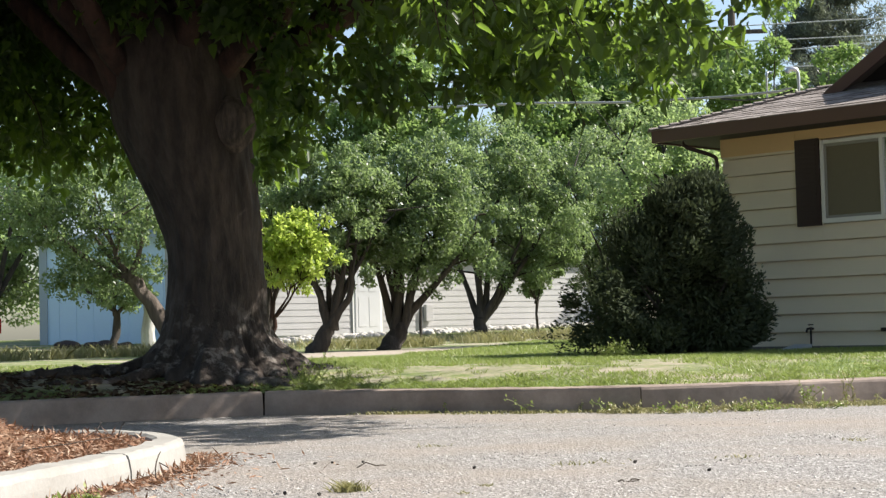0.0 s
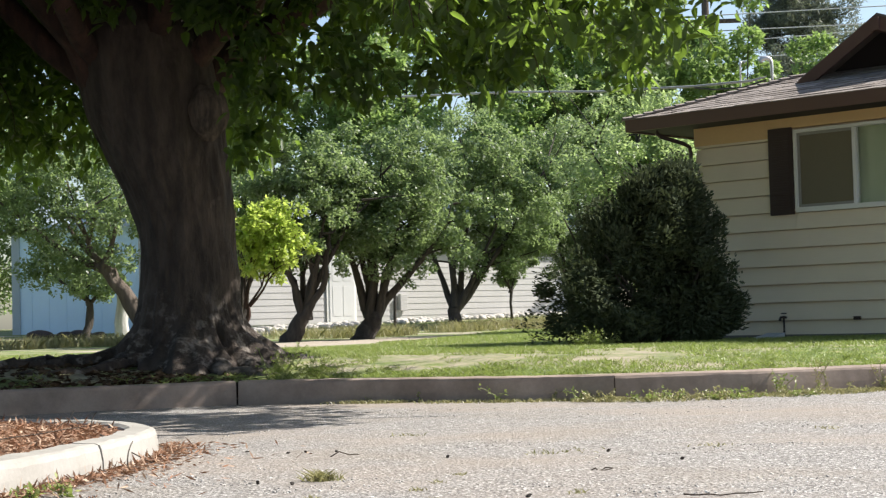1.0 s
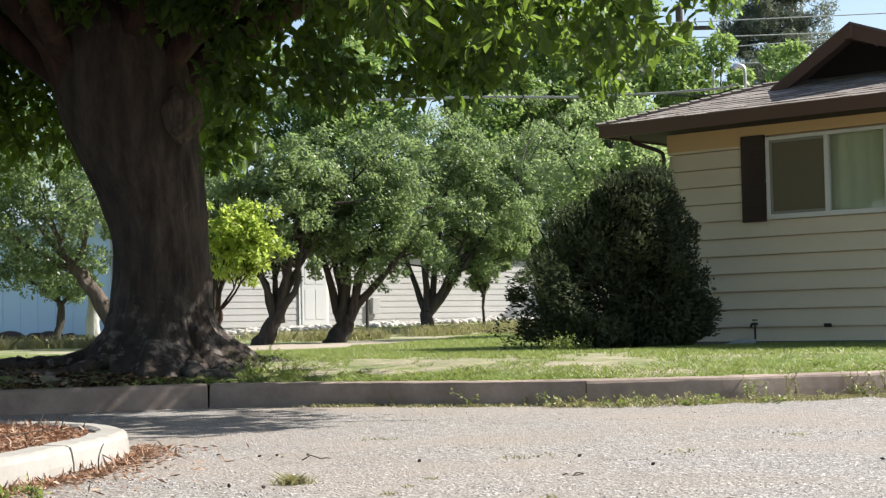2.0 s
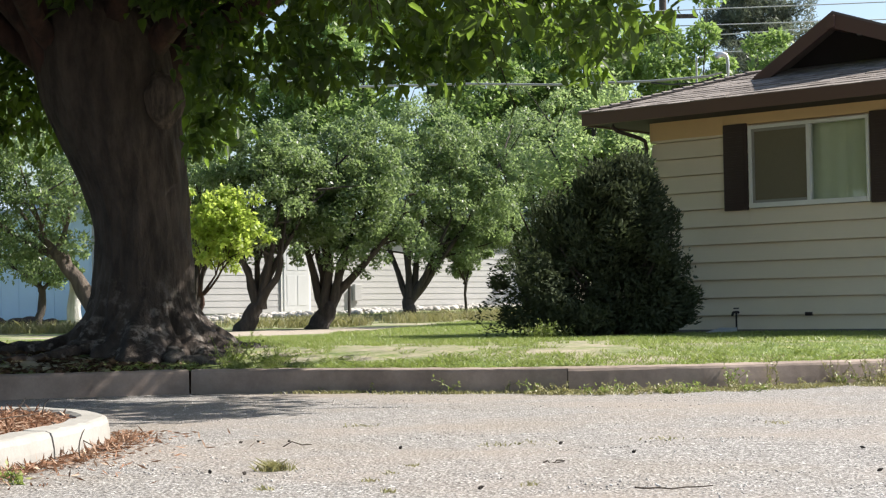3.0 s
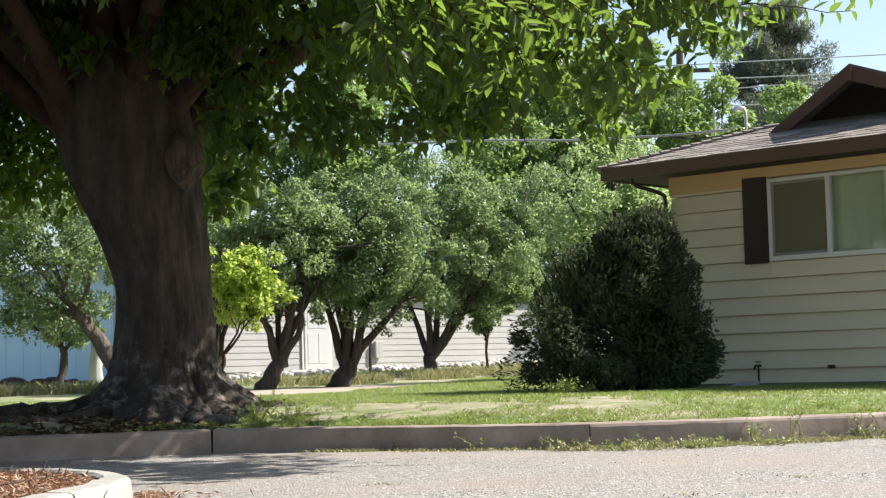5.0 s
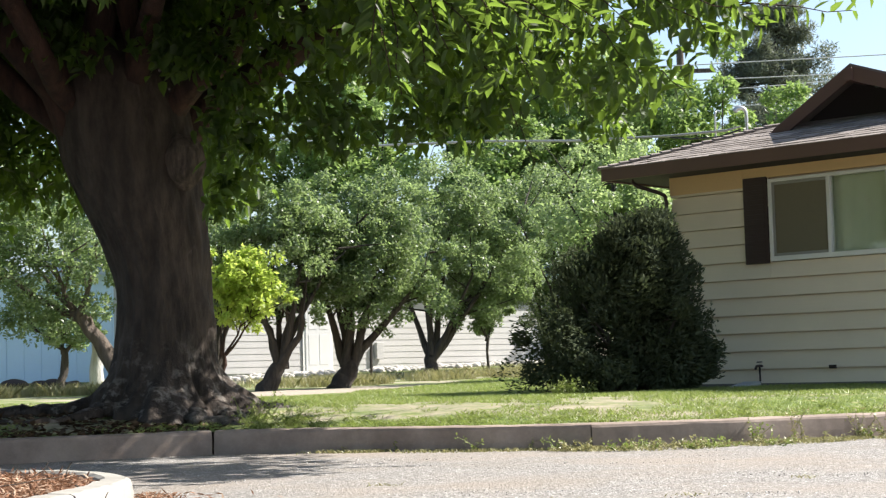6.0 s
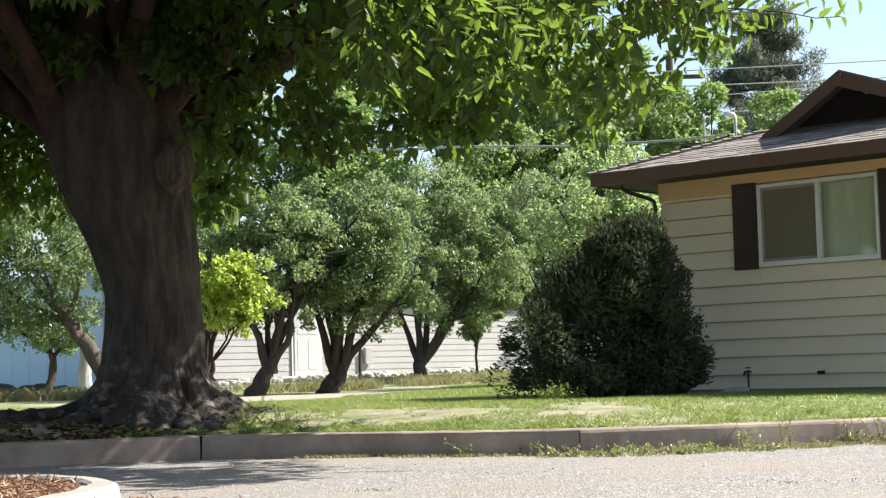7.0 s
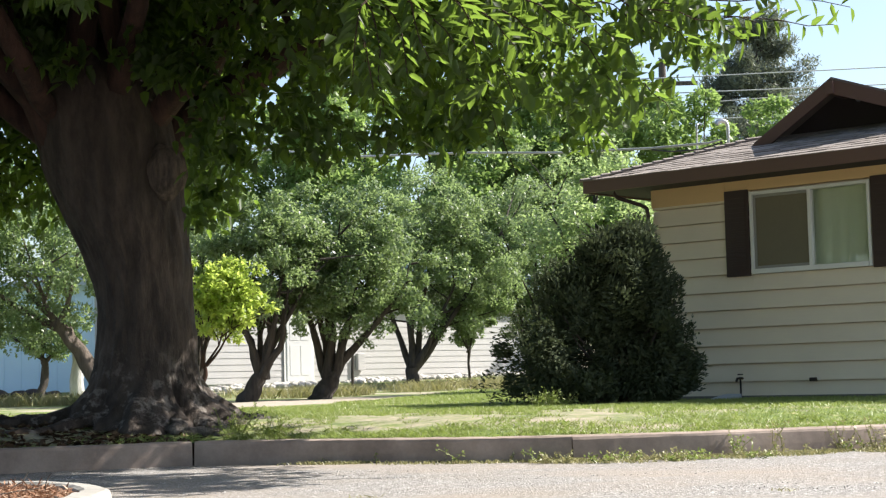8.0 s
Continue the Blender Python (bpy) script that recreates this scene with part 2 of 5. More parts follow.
def fast_mesh(name, verts, faces, mat, smooth=False):
    """verts (n, 3) and faces (m, k) arrays."""
    me = bpy.data.meshes.new(name)
    n, k = faces.shape
    me.vertices.add(len(verts))
    me.vertices.foreach_set("co", np.ascontiguousarray(verts, dtype=np.float32).ravel())
    me.loops.add(n * k)
    me.loops.foreach_set("vertex_index", np.ascontiguousarray(faces, dtype=np.int32).ravel())
    me.polygons.add(n)
    me.polygons.foreach_set("loop_start", np.arange(0, n * k, k, dtype=np.int32))
    me.polygons.foreach_set("loop_total", np.full(n, k, dtype=np.int32))
    if smooth:
        me.polygons.foreach_set("use_smooth", np.ones(n, dtype=bool))
    me.materials.append(mat)
    me.update(calc_edges=True)
    me.validate()
    return me


def under(ob, parent, label=""):
    ob.parent = parent
    if label:
        ob["label"] = label
    return ob


def part(name, bm, mat, parent, label="", smooth=False):
    me = bpy.data.meshes.new(name)
    bm.to_mesh(me)
    bm.free()
    me.materials.append(mat)
    if smooth:
        me.polygons.foreach_set("use_smooth", [True] * len(me.polygons))
    return under(new(name, me), parent, label)


def box(bm, lo, hi, bevel=0.0):
    """A box between two corners, added to bm, with its edges rounded."""
    c = [(a + b) / 2 for a, b in zip(lo, hi)]
    s = [abs(b - a) for a, b in zip(lo, hi)]
    made = bmesh.ops.create_cube(bm, size=1.0, matrix=Matrix.Translation(c) @ Matrix.Diagonal((*s, 1)))["verts"]
    if bevel:
        edges = list({e for v in made for e in v.link_edges})
        bmesh.ops.bevel(bm, geom=edges, offset=bevel, segments=2, affect="EDGES", profile=0.6)
    return bm


def boxed(lo, hi, bevel=0.0):
    return box(bmesh.new(), lo, hi, bevel)


def prism(bm, outline, direction):
    """Extrudes a closed outline of 3D points along a vector."""
    d = Vector(direction)
    a = [bm.verts.new(p) for p in outline]
    b = [bm.verts.new(Vector(p) + d) for p in outline]
    bm.faces.new(a)
    bm.faces.new(b[::-1])
    n = len(a)
    for i in range(n):
        bm.faces.new((a[i], b[i], b[(i + 1) % n], a[(i + 1) % n]))
    bmesh.ops.recalc_face_normals(bm, faces=bm.faces)
    return bm


def tube_arrays(path, radii, sides=8):
    """Rings along a path of points: vertices and quad faces."""
    path = np.asarray(path, float)
    radii = np.asarray(radii, float)
    tan = np.gradient(path, axis=0)
    tan /= np.linalg.norm(tan, axis=1)[:, None] + 1e-9
    ref = np.where(np.abs(tan[:, 2:3]) > 0.8, np.array([[1.0, 0, 0]]), np.array([[0, 0, 1.0]]))
    a = np.cross(tan, ref[len(ref) // 2][None, :])
    a /= np.linalg.norm(a, axis=1)[:, None] + 1e-9
    b = np.cross(tan, a)
    th = np.linspace(0, 2 * np.pi, sides, endpoint=False)
    ring = a[:, None, :] * np.cos(th)[None, :, None] + b[:, None, :] * np.sin(th)[None, :, None]
    v = (path[:, None, :] + ring * radii[:, None, None]).reshape(-1, 3)
    f = []
    for i in range(len(path) - 1):
        for j in range(sides):
            k = (j + 1) % sides
            f.append((i * sides + j, i * sides + k, (i + 1) * sides + k, (i + 1) * sides + j))
    return v, np.array(f)


def tubes_mesh(name, tubes, mat, sides=7):
    vs, fs, at = [], [], 0
    for path, radii in tubes:
        v, f = tube_arrays(path, radii, sides)
        vs.append(v)
        fs.append(f + at)
        at += len(v)
    return fast_mesh(name, np.concatenate(vs), np.concatenate(fs), mat, True)


def bent(a, b, wiggle, n=7, sag=0.0, gen=rng):
    """A wandering line from a to b."""
    a, b = np.asarray(a, float), np.asarray(b, float)
    t = np.linspace(0, 1, n)[:, None]
    off = np.cumsum(gen.normal(0, wiggle, (n, 3)), axis=0)
    off -= t * off[-1]
    p = a + (b - a) * t + off
    p[:, 2] += sag * np.sin(np.pi * t[:, 0])
    return p


def leaf_mesh(name, pts, mat, length, width, droop=0.5, spread=1.0, gen=rng, rich=True, aim=None):
    """A leaf at every point: a folded blade of two halves along its midrib."""
    n = len(pts)
    d = gen.normal(0, spread, (n, 3))
    if aim is not None:
        d += aim
    d[:, 2] -= droop
    d /= np.linalg.norm(d, axis=1)[:, None]
    up = gen.normal(0, 0.55, (n, 3)) + np.array([0, 0, 1.0])
    s = np.cross(d, up)
    s /= np.linalg.norm(s, axis=1)[:, None] + 1e-9
    nrm = np.cross(s, d)
    L = (length * gen.uniform(0.6, 1.2, n))[:, None]
    w = (width * gen.uniform(0.7, 1.15, n))[:, None]
    b = pts
    if rich:
        lift = 0.22 * w
        tip = b + d * L - nrm * 0.16 * L
        v = np.stack([b, b + d * L * 0.22 + s * w * 0.46 + nrm * lift, b + d * L * 0.58 + s * w * 0.40 + nrm * lift * 0.6, tip,
                      b + d * L * 0.58 - s * w * 0.40 + nrm * lift * 0.6, b + d * L * 0.22 - s * w * 0.46 + nrm * lift], 1)
        i = np.arange(n)[:, None] * 6
        f = np.concatenate([i + np.array([[0, 1, 2, 3]]), i + np.array([[0, 3, 4, 5]])])
    else:
        v = np.stack([b, b + d * L * 0.45 + s * w * 0.5, b + d * L, b + d * L * 0.45 - s * w * 0.5], 1)
        i = np.arange(n)[:, None] * 4
        f = i + np.array([[0, 1, 2, 3]])
    return fast_mesh(name, v.reshape(-1, 3), f, mat)


def clumps(centres, radii, per, gen=rng, shell=0.6):
    """Points scattered in soft balls round the centres."""
    out = []
    for c, r, k in zip(centres, radii, per):
        q = gen.normal(0, 1, (int(k), 3))
        q /= np.linalg.norm(q, axis=1)[:, None]
        rad = gen.uniform(0, 1, (int(k), 1)) ** (1 / 3) * (1 - shell) + shell * gen.uniform(0.75, 1.05, (int(k), 1))
        out.append(np.asarray(c) + q * rad * np.asarray(r))
    return np.concatenate(out)


def blades(name, pts, mat, height, width, lean=0.35, gen=rng):
    """Grass blades: thin bent triangles."""
    n = len(pts)
    ang = gen.uniform(0, 2 * np.pi, n)
    side = np.stack([np.cos(ang), np.sin(ang), np.zeros(n)], 1)
    h = (height * gen.uniform(0.45, 1.25, n))[:, None]
    w = (width * gen.uniform(0.7, 1.3, n))[:, None]
    ln = gen.normal(0, lean, (n, 3))
    ln[:, 2] = 0
    top = pts + np.array([0, 0, 1.0]) * h + ln * h
    mid = pts + np.array([0, 0, 0.55]) * h + ln * h * 0.35
    v = np.stack([pts - side * w / 2, pts + side * w / 2, mid + side * w * 0.4, top, mid - side * w * 0.4], 1)
    i = np.arange(n)[:, None] * 5
    f = i + np.array([[0, 1, 2, 3, 4]])
    return fast_mesh(name, v.reshape(-1, 3), f, mat)


def turf(name, pts, mat, height, width, lean=0.8, gen=rng):
    """Short turf: one leaning sliver for each blade."""
    n = len(pts)
    ang = gen.uniform(0, 2 * np.pi, n)
    side = np.stack([np.cos(ang), np.sin(ang), np.zeros(n)], 1) * (width * gen.uniform(0.6, 1.4, n))[:, None]
    h = (height * gen.uniform(0.4, 1.3, n))[:, None]
    ln = gen.normal(0, lean, (n, 3)) * np.array([1, 1, 0.0]) + np.array([0, 0, 1.0])
    v = np.stack([pts - side, pts + side, pts + ln * h], 1)
    return fast_mesh(name, v.reshape(-1, 3), np.arange(3 * n).reshape(-1, 3), mat)


def soft_noise(x, y, s):
    return np.array([noise.noise((a * s, b * s, 0.37)) for a, b in zip(np.ravel(x), np.ravel(y))]).reshape(np.shape(x))


# ---------------------------------------------------------------- ground
KERB = [(-9.0, 9.4), (-6.0, 10.9), (-4.3, 11.75), (-3.2, 12.33), (-2.6, 12.62), (-1.99, 12.86), (-1.4, 12.78), (-0.95, 12.62), (0.0, 12.25),
        (0.885, 12.08), (1.95, 12.28), (3.1, 12.68), (4.6, 13.3), (9.0, 15.2), (14.0, 17.4)]
KX, KY = np.array(KERB).T
KERB_TOP, KERB_DEEP = 0.18, 0.16
HEIGHTS = [(9, 0.30), (14.0, 0.312), (16, 0.312), (22, 0.312), (26, 0.33), (32, 0.385), (35.5, 0.48), (39, 0.62), (42, 0.70), (70, 0.8), (600, 0.9)]
HY, HZ = np.array(HEIGHTS, float).T


def kerb_y(x):
    return np.interp(x, KX, KY)


def ground_z(x, y):
    bank = KERB_TOP - 0.012 + np.maximum(0.0, y - kerb_y(x) - KERB_DEEP) * 0.115
    return np.minimum(np.interp(y, HY, HZ), bank) + 0.008 * soft_noise(x, y, 0.9) + 0.005 * soft_noise(x, y, 4.0)


def sheet(name, xs, rows, zf, mat, label, category):
    """rows: for each line of the sheet a function of x that gives y."""
    X = np.tile(xs, (len(rows), 1))
    Y = np.stack([r(xs) for r in rows])
    Z = zf(X, Y)
    v = np.stack([X, Y, Z], -1).reshape(-1, 3)
    nx = len(xs)
    i, j = np.meshgrid(np.arange(len(rows) - 1), np.arange(nx - 1), indexing="ij")
    a = (i * nx + j).ravel()
    f = np.stack([a, a + 1, a + nx + 1, a + nx], 1)
    return tagged(new(name, fast_mesh(name, v, f, mat, True)), label, category, kind="structure")


XS = np.concatenate([np.linspace(-400, -20, 12), np.linspace(-14, 14, 141), np.linspace(20, 400, 12)])
lawn_rows = [lambda x, t=t: kerb_y(x) + KERB_DEEP - 0.02 + t for t in np.concatenate([np.linspace(0, 10, 61), np.linspace(10.5, 32, 44), [40, 60, 100, 200, 400, 800]])]
sheet("ground", XS, lawn_rows, ground_z, M_LAWN, "patchy green lawn with bare tan earth and a worn track", "lawn")
drive_rows = [lambda x, t=t: t * (kerb_y(x) + 0.03) + (1 - t) * -60 for t in np.concatenate([np.linspace(0, 0.86, 8), np.linspace(0.87, 1.0, 60)])]
sheet("road", XS, drive_rows, lambda x, y: 0.012 * soft_noise(x, y, 0.8) + 0.004 * soft_noise(x, y, 5.0), M_GRAVEL,
      "sunlit pale grey gravel drive with sandy bare patches", "gravel drive")


# ---------------------------------------------------------------- kerbs
def kerb_piece(pts, height, deep, mat, name, parent, z0=-0.05, ease=0.025, rough=0.004):
    """A length of kerb with rounded top edges along a line of plan points; its body lies to the left of the line."""
    pts = np.asarray(pts, float)
    seg = np.linalg.norm(np.diff(pts, axis=0), axis=1)
    at = np.concatenate([[0], np.cumsum(seg)])
    n = max(3, int(at[-1] / 0.06))
    s = np.linspace(0, at[-1], n)
    line = np.stack([np.interp(s, at, pts[:, 0]), np.interp(s, at, pts[:, 1])], 1)
    for _ in range(4):
        line[1:-1] = (line[:-2] + 2 * line[1:-1] + line[2:]) / 4
    tan = np.gradient(line, axis=0)
    tan /= np.linalg.norm(tan, axis=1)[:, None]
    left = np.stack([-tan[:, 1], tan[:, 0]], 1)
    e = ease
    prof = [(0.0, z0), (0.004, height * 0.4), (0.010, height - e), (0.010 + 0.3 * e, height - 0.3 * e), (0.010 + e, height),
            (deep - e, height + 0.004), (deep - 0.3 * e, height - 0.3 * e), (deep, height - e), (deep, z0)]
    v = []
    for k, (p, l) in enumerate(zip(line, left)):
        for j, (o, z) in enumerate(prof):
            w = rough * noise.noise((p[0] * 7, p[1] * 7, j * 3.1)) + 0.6 * rough * noise.noise((p[0] * 30, p[1] * 30, j * 1.7))
            q = p + l * (o + w)
            v.append((q[0], q[1], z + (w * 1.2 if 0 < j < 8 else 0)))
    m = len(prof)
    f = [(i * m + j, (i + 1) * m + j, (i + 1) * m + j + 1, i * m + j + 1) for i in range(n - 1) for j in range(m - 1)]
    f += [tuple(range(m))[::-1], tuple((n - 1) * m + j for j in range(m))]
    me = mesh_of(name, v, f, mat, False)
    bm = bmesh.new()
    bm.from_mesh(me)
    bmesh.ops.recalc_face_normals(bm, faces=bm.faces)
    bm.to_mesh(me)
    bm.free()
    return under(new(name, me), parent)


kerb = tagged(new("kerb"), "weathered brown-grey concrete kerb between gravel and lawn", "kerb", kind="structure")
cuts = [-9.0, -5.1, -1.99, 0.885, 4.6, 9.0, 14.0]
for a, b in zip(cuts, cuts[1:]):
    a, b = a + 0.006, b - 0.006
    inner = [k for k in KX if a < k < b]
    kerb_piece([(x, float(kerb_y(x))) for x in [a, *inner, b]], KERB_TOP, KERB_DEEP, M_CURB, "kerb_segment", kerb)

island = tagged(new("planting_island_kerb"), "whitewashed concrete kerb round a mulched planting island", "kerb", kind="structure")
RIM_A = [(-2.15, 4.6), (-1.86, 5.8), (-1.70, 6.6), (-1.655, 6.98)]
RIM_B = [(-1.652, 7.0), (-1.61, 7.4), (-1.60, 7.8), (-1.63, 8.08), (-1.74, 8.38), (-1.93, 8.68), (-2.15, 8.9), (-2.5, 9.12), (-3.0, 9.3), (-4.2, 9.45), (-6.5, 9.4)]
for rim in (RIM_A, RIM_B):
    kerb_piece(rim, 0.125, 0.17, M_WHITECURB, "kerb_segment", island, ease=0.03, rough=0.005)

# mulch bed inside the island
k = Mat("mulch_bed", 0.95)
k.color(k.ramp(k.noise(35, 5, 0.7, k.world_pos()), (0.3, (0.10, 0.05, 0.03)), (0.6, (0.26, 0.15, 0.09)), (0.85, (0.42, 0.33, 0.25))))
k.bump(k.noise(60, 4, 0.7, k.world_pos()), 0.8, 0.02)
bed_x, bed_y = np.meshgrid(np.linspace(-6.5, -1.74, 60), np.linspace(4.6, 9.1, 56))


def bed_edge(x, y):
    right = np.interp(y, [4.6, 5.8, 6.6, 7.0, 7.8, 8.08, 8.38, 8.68, 8.9, 9.12, 9.3], [-2.25, -1.98, -1.84, -1.8, -1.75, -1.78, -1.9, -2.1, -2.35, -2.8, -3.6])
    return right


def bed_z(x, y):
    inside = np.clip((bed_edge(x, y) - x) / 0.5, -1, 3)
    mound = 0.22 * np.exp(-(((x + 2.75) / 0.35) ** 2 + ((y - 7.6) / 0.5) ** 2))
    return np.where(inside < 0, 0.03, 0.095 + 0.012 * inside + mound) + 0.012 * soft_noise(x, y, 6.0)


right = bed_edge(bed_x, bed_y)
bx = np.minimum(bed_x, right + 0.02)
bz = bed_z(bx, bed_y)
bv = np.stack([bx, bed_y, bz], -1).reshape(-1, 3)
ii, jj = np.meshgrid(np.arange(55), np.arange(59), indexing="ij")
ba = (ii * 60 + jj).ravel()
mulch = tagged(new("mulch_bed", fast_mesh("mulch_bed", bv, np.stack([ba, ba + 1, ba + 61, ba + 60], 1), k.m, True)),
               "rust-brown mulch bed of needles inside the whitewashed kerb", "mulch", kind="structure")

# ---------------------------------------------------------------- house
HOUSE = Matrix(((0.748, 0.664, 0, 2.4733), (-0.664, 0.748, 0, 19.5), (0, 0, 1, 0), (0, 0, 0, 1)))
house = tagged(new("house"), "beige lap-sided bungalow with dark brown trim and shingled hip roof", "house")
house.matrix_world = HOUSE
LEN, DEEP = 9.0, 8.0
WIN = (1.317, 2.805, 1.715, 2.645)


def house_walls():
    base, top = 0.12, 2.80
    u0, u1, z0, z1 = WIN
    bm = bmesh.new()
    for lo, hi in (((0.05, 0.05, base), (u0, 0.16, top)), ((u1, 0.05, base), (LEN, 0.16, top)),
                   ((u0, 0.05, base), (u1, 0.16, z0)), ((u0, 0.05, z1), (u1, 0.16, top)),
                   ((0.05, 0.16, base), (0.16, DEEP, top)), ((LEN - 0.14, 0.16, base), (LEN, DEEP, top)), ((0.16, DEEP - 0.14, base), (LEN - 0.14, DEEP, top))):
        box(bm, lo, hi)
    return part("wall", bm, M_SIDING, house)


wall = house_walls()
part("foundation", boxed((0.012, -0.034, 0.0), (LEN, -0.024, 0.352)), concrete_material("foundation", (0.20, 0.19, 0.18), (0.10, 0.09, 0.08)), house, "dark concrete footing")


def siding_board(u0, u1, z, h, side=False):
    """A lap board: thick at its lower edge, thin at the top, with an open shadow gap above it."""
    bm = bmesh.new()
    if side:
        prism(bm, [(0.049, u0, z), (-0.006, u0, z), (0.014, u0, z + h - 0.008), (0.049, u0, z + h - 0.008)], (0, u1 - u0, 0))
    else:
        prism(bm, [(u0, 0.049, z), (u0, -0.022, z), (u0, 0.010, z + h - 0.012), (u0, 0.049, z + h - 0.012)], (u1 - u0, 0, 0))
    return part("siding_board", bm, M_SIDING, wall)


PITCH = 0.2035
for i in range(12):
    z = 0.309 + i * PITCH
    if z + PITCH < WIN[2] or z > WIN[3]:
        spans = [(0.0, LEN)]
    else:
        spans = [(0.0, WIN[0] - 0.001), (WIN[1] + 0.001, LEN)]
    if z < WIN[2] < z + PITCH:
        siding_board(WIN[0], WIN[1], z, WIN[2] - z + 0.004)
    for a, b in spans:
        siding_board(a, b, z, min(PITCH, 2.74 - z - 0.008))
    siding_board(0.05, DEEP, z, min(PITCH, 2.74 - z - 0.008), True)
# ochre stands in for warm bounce light; the left stretch covers the top siding
fr = box(boxed((-0.012, -0.026, 2.575), (1.0, 0.018, 2.81), 0.004), (1.0, -0.026, 2.665), (LEN, 0.018, 2.81), 0.004)
part("frieze", fr, M_FRIEZE, house, "frieze board under the eave, warm bounce light put into its ochre paint")


def shutter(u0, u1):
    sh = part("shutter", boxed((u0, -0.045, 1.697), (u1, -0.012, 2.676), 0.004), M_SHUTTER, house, "dark brown shutter")
    for a, b in ((u0 + 0.035, u1 - 0.035),):
        for z in np.arange(1.76, 2.62, 0.055):
            bm = boxed((a, -0.053, z), (b, -0.044, z + 0.034), 0.003)
            part("slat", bm, M_SHUTTER, sh)
    return sh


shutter(1.003, 1.308)
shutter(2.822, 3.128)


def window():
    u0, u1, z0, z1 = WIN
    win = under(new("window"), house, "white-framed sliding window")
    bm = bmesh.new()
    t = 0.038
    for lo, hi in (((u0, -0.03, z0), (u0 + t, 0.06, z1)), ((u1 - t, -0.03, z0), (u1, 0.06, z1)),
                   ((u0 + t, -0.03, z1 - t), (u1 - t, 0.06, z1)), ((u0 + t, -0.036, z0), (u1 - t, 0.06, z0 + 0.055))):
        box(bm, lo, hi, 0.004)
    part("window_frame", bm, M_WHITE, win)
    mid = 2.07
    bm = boxed((mid - 0.022, -0.024, z0 + 0.056), (mid + 0.022, 0.05, z1 - t - 0.001), 0.004)
    part("mullion", bm, M_WHITE, win)
    bm = bmesh.new()
    a, b, c, d = u0 + t + 0.001, mid - 0.023, z0 + 0.056, z1 - t - 0.001
    for lo, hi in (((a, -0.01, c), (a + 0.03, 0.03, d)), ((a + 0.03, -0.01, c), (b, 0.03, c + 0.03)), ((a + 0.03, -0.01, d - 0.03), (b, 0.03, d))):
        box(bm, lo, hi, 0.003)
    part("sash", bm, Mat("grey_sash", 0.5).color((0.30, 0.29, 0.27)).m, win, "grey screen sash")
    for lo, hi in (((a + 0.031, 0.008, c + 0.031), (b, 0.013, d - 0.031)), ((mid + 0.023, 0.018, c), (u1 - t - 0.001, 0.023, d))):
        pane = part("pane", boxed(lo, hi), M_GLASS, win)
        pane.visible_shadow = False
    scr = Mat("insect_screen", 0.8)
    scr.color(scr.ramp(scr.noise(300, 2), (0.3, (0.14, 0.12, 0.08)), (0.7, (0.21, 0.185, 0.125))))
    part("insect_screen", boxed((a + 0.031, -0.002, c + 0.031), (b, 0.002, d - 0.031)), scr.m, win, "dim brown insect screen")
    # curtain behind the pane
    us = np.linspace(mid - 0.6, u1 + 0.1, 90)
    vs = 0.12 + 0.006 * np.sin(us * 34) + 0.008 * np.sin(us * 13 + 1)
    v = [(u, w, z) for z in (z0 - 0.1, z1 + 0.1) for u, w in zip(us, vs)]
    f = [(i, i + 1, i + 91, i + 90) for i in range(89)]
    kc = Mat("curtain", 0.9)
    kc.color(kc.mix(kc.noise(6, 3), (0.80, 0.84, 0.62), (0.66, 0.72, 0.52)))
    under(new("curtain", mesh_of("curtain", v, f, kc.m, True)), win, "pale green drawn curtain")


window()


def room():
    """Plain inside so that nothing shows through."""
    bm = bmesh.new()
    box(bm, (0.2, 3.0, 0.2), (LEN - 0.2, 3.08, 2.79))
    box(bm, (0.17, 0.17, 0.12), (LEN - 0.17, DEEP - 0.17, 0.2))
    part("inner_wall", bm, paint_material("inner_wall_paint", (0.45, 0.40, 0.32)), house)


room()

# roof: the hip's front and side slopes, the gablet over them
OV, EAVE, SLOPE = 0.57, 2.915, 0.32


def roof_body():
    up = 1.55
    z1 = EAVE + SLOPE * up
    bm = bmesh.new()
    u0, u1, v0, v1 = -OV, LEN + OV, -OV, DEEP + OV
    ring0 = [(u0, v0, EAVE - 0.02), (u1, v0, EAVE - 0.02), (u1, v1, EAVE - 0.02), (u0, v1, EAVE - 0.02)]
    ring1 = [(u0 + up, v0 + up, z1 - 0.02), (u1 - up, v0 + up, z1 - 0.02), (u1 - up, v1 - up, z1 - 0.02), (u0 + up, v1 - up, z1 - 0.02)]
    a = [bm.verts.new(p) for p in ring0]
    b = [bm.verts.new(p) for p in ring1]
    low = [bm.verts.new((x, y, z - 0.03)) for x, y, z in ring0]
    for i in range(4):
        j = (i + 1) % 4
        bm.faces.new((a[i], a[j], b[j], b[i]))
        bm.faces.new((low[i], low[j], a[j], a[i]))
    bm.faces.new(b)
    bm.faces.new(low[::-1])
    return part("roof", bm, M_SHINGLE, house, "grey-brown asphalt shingle roof")


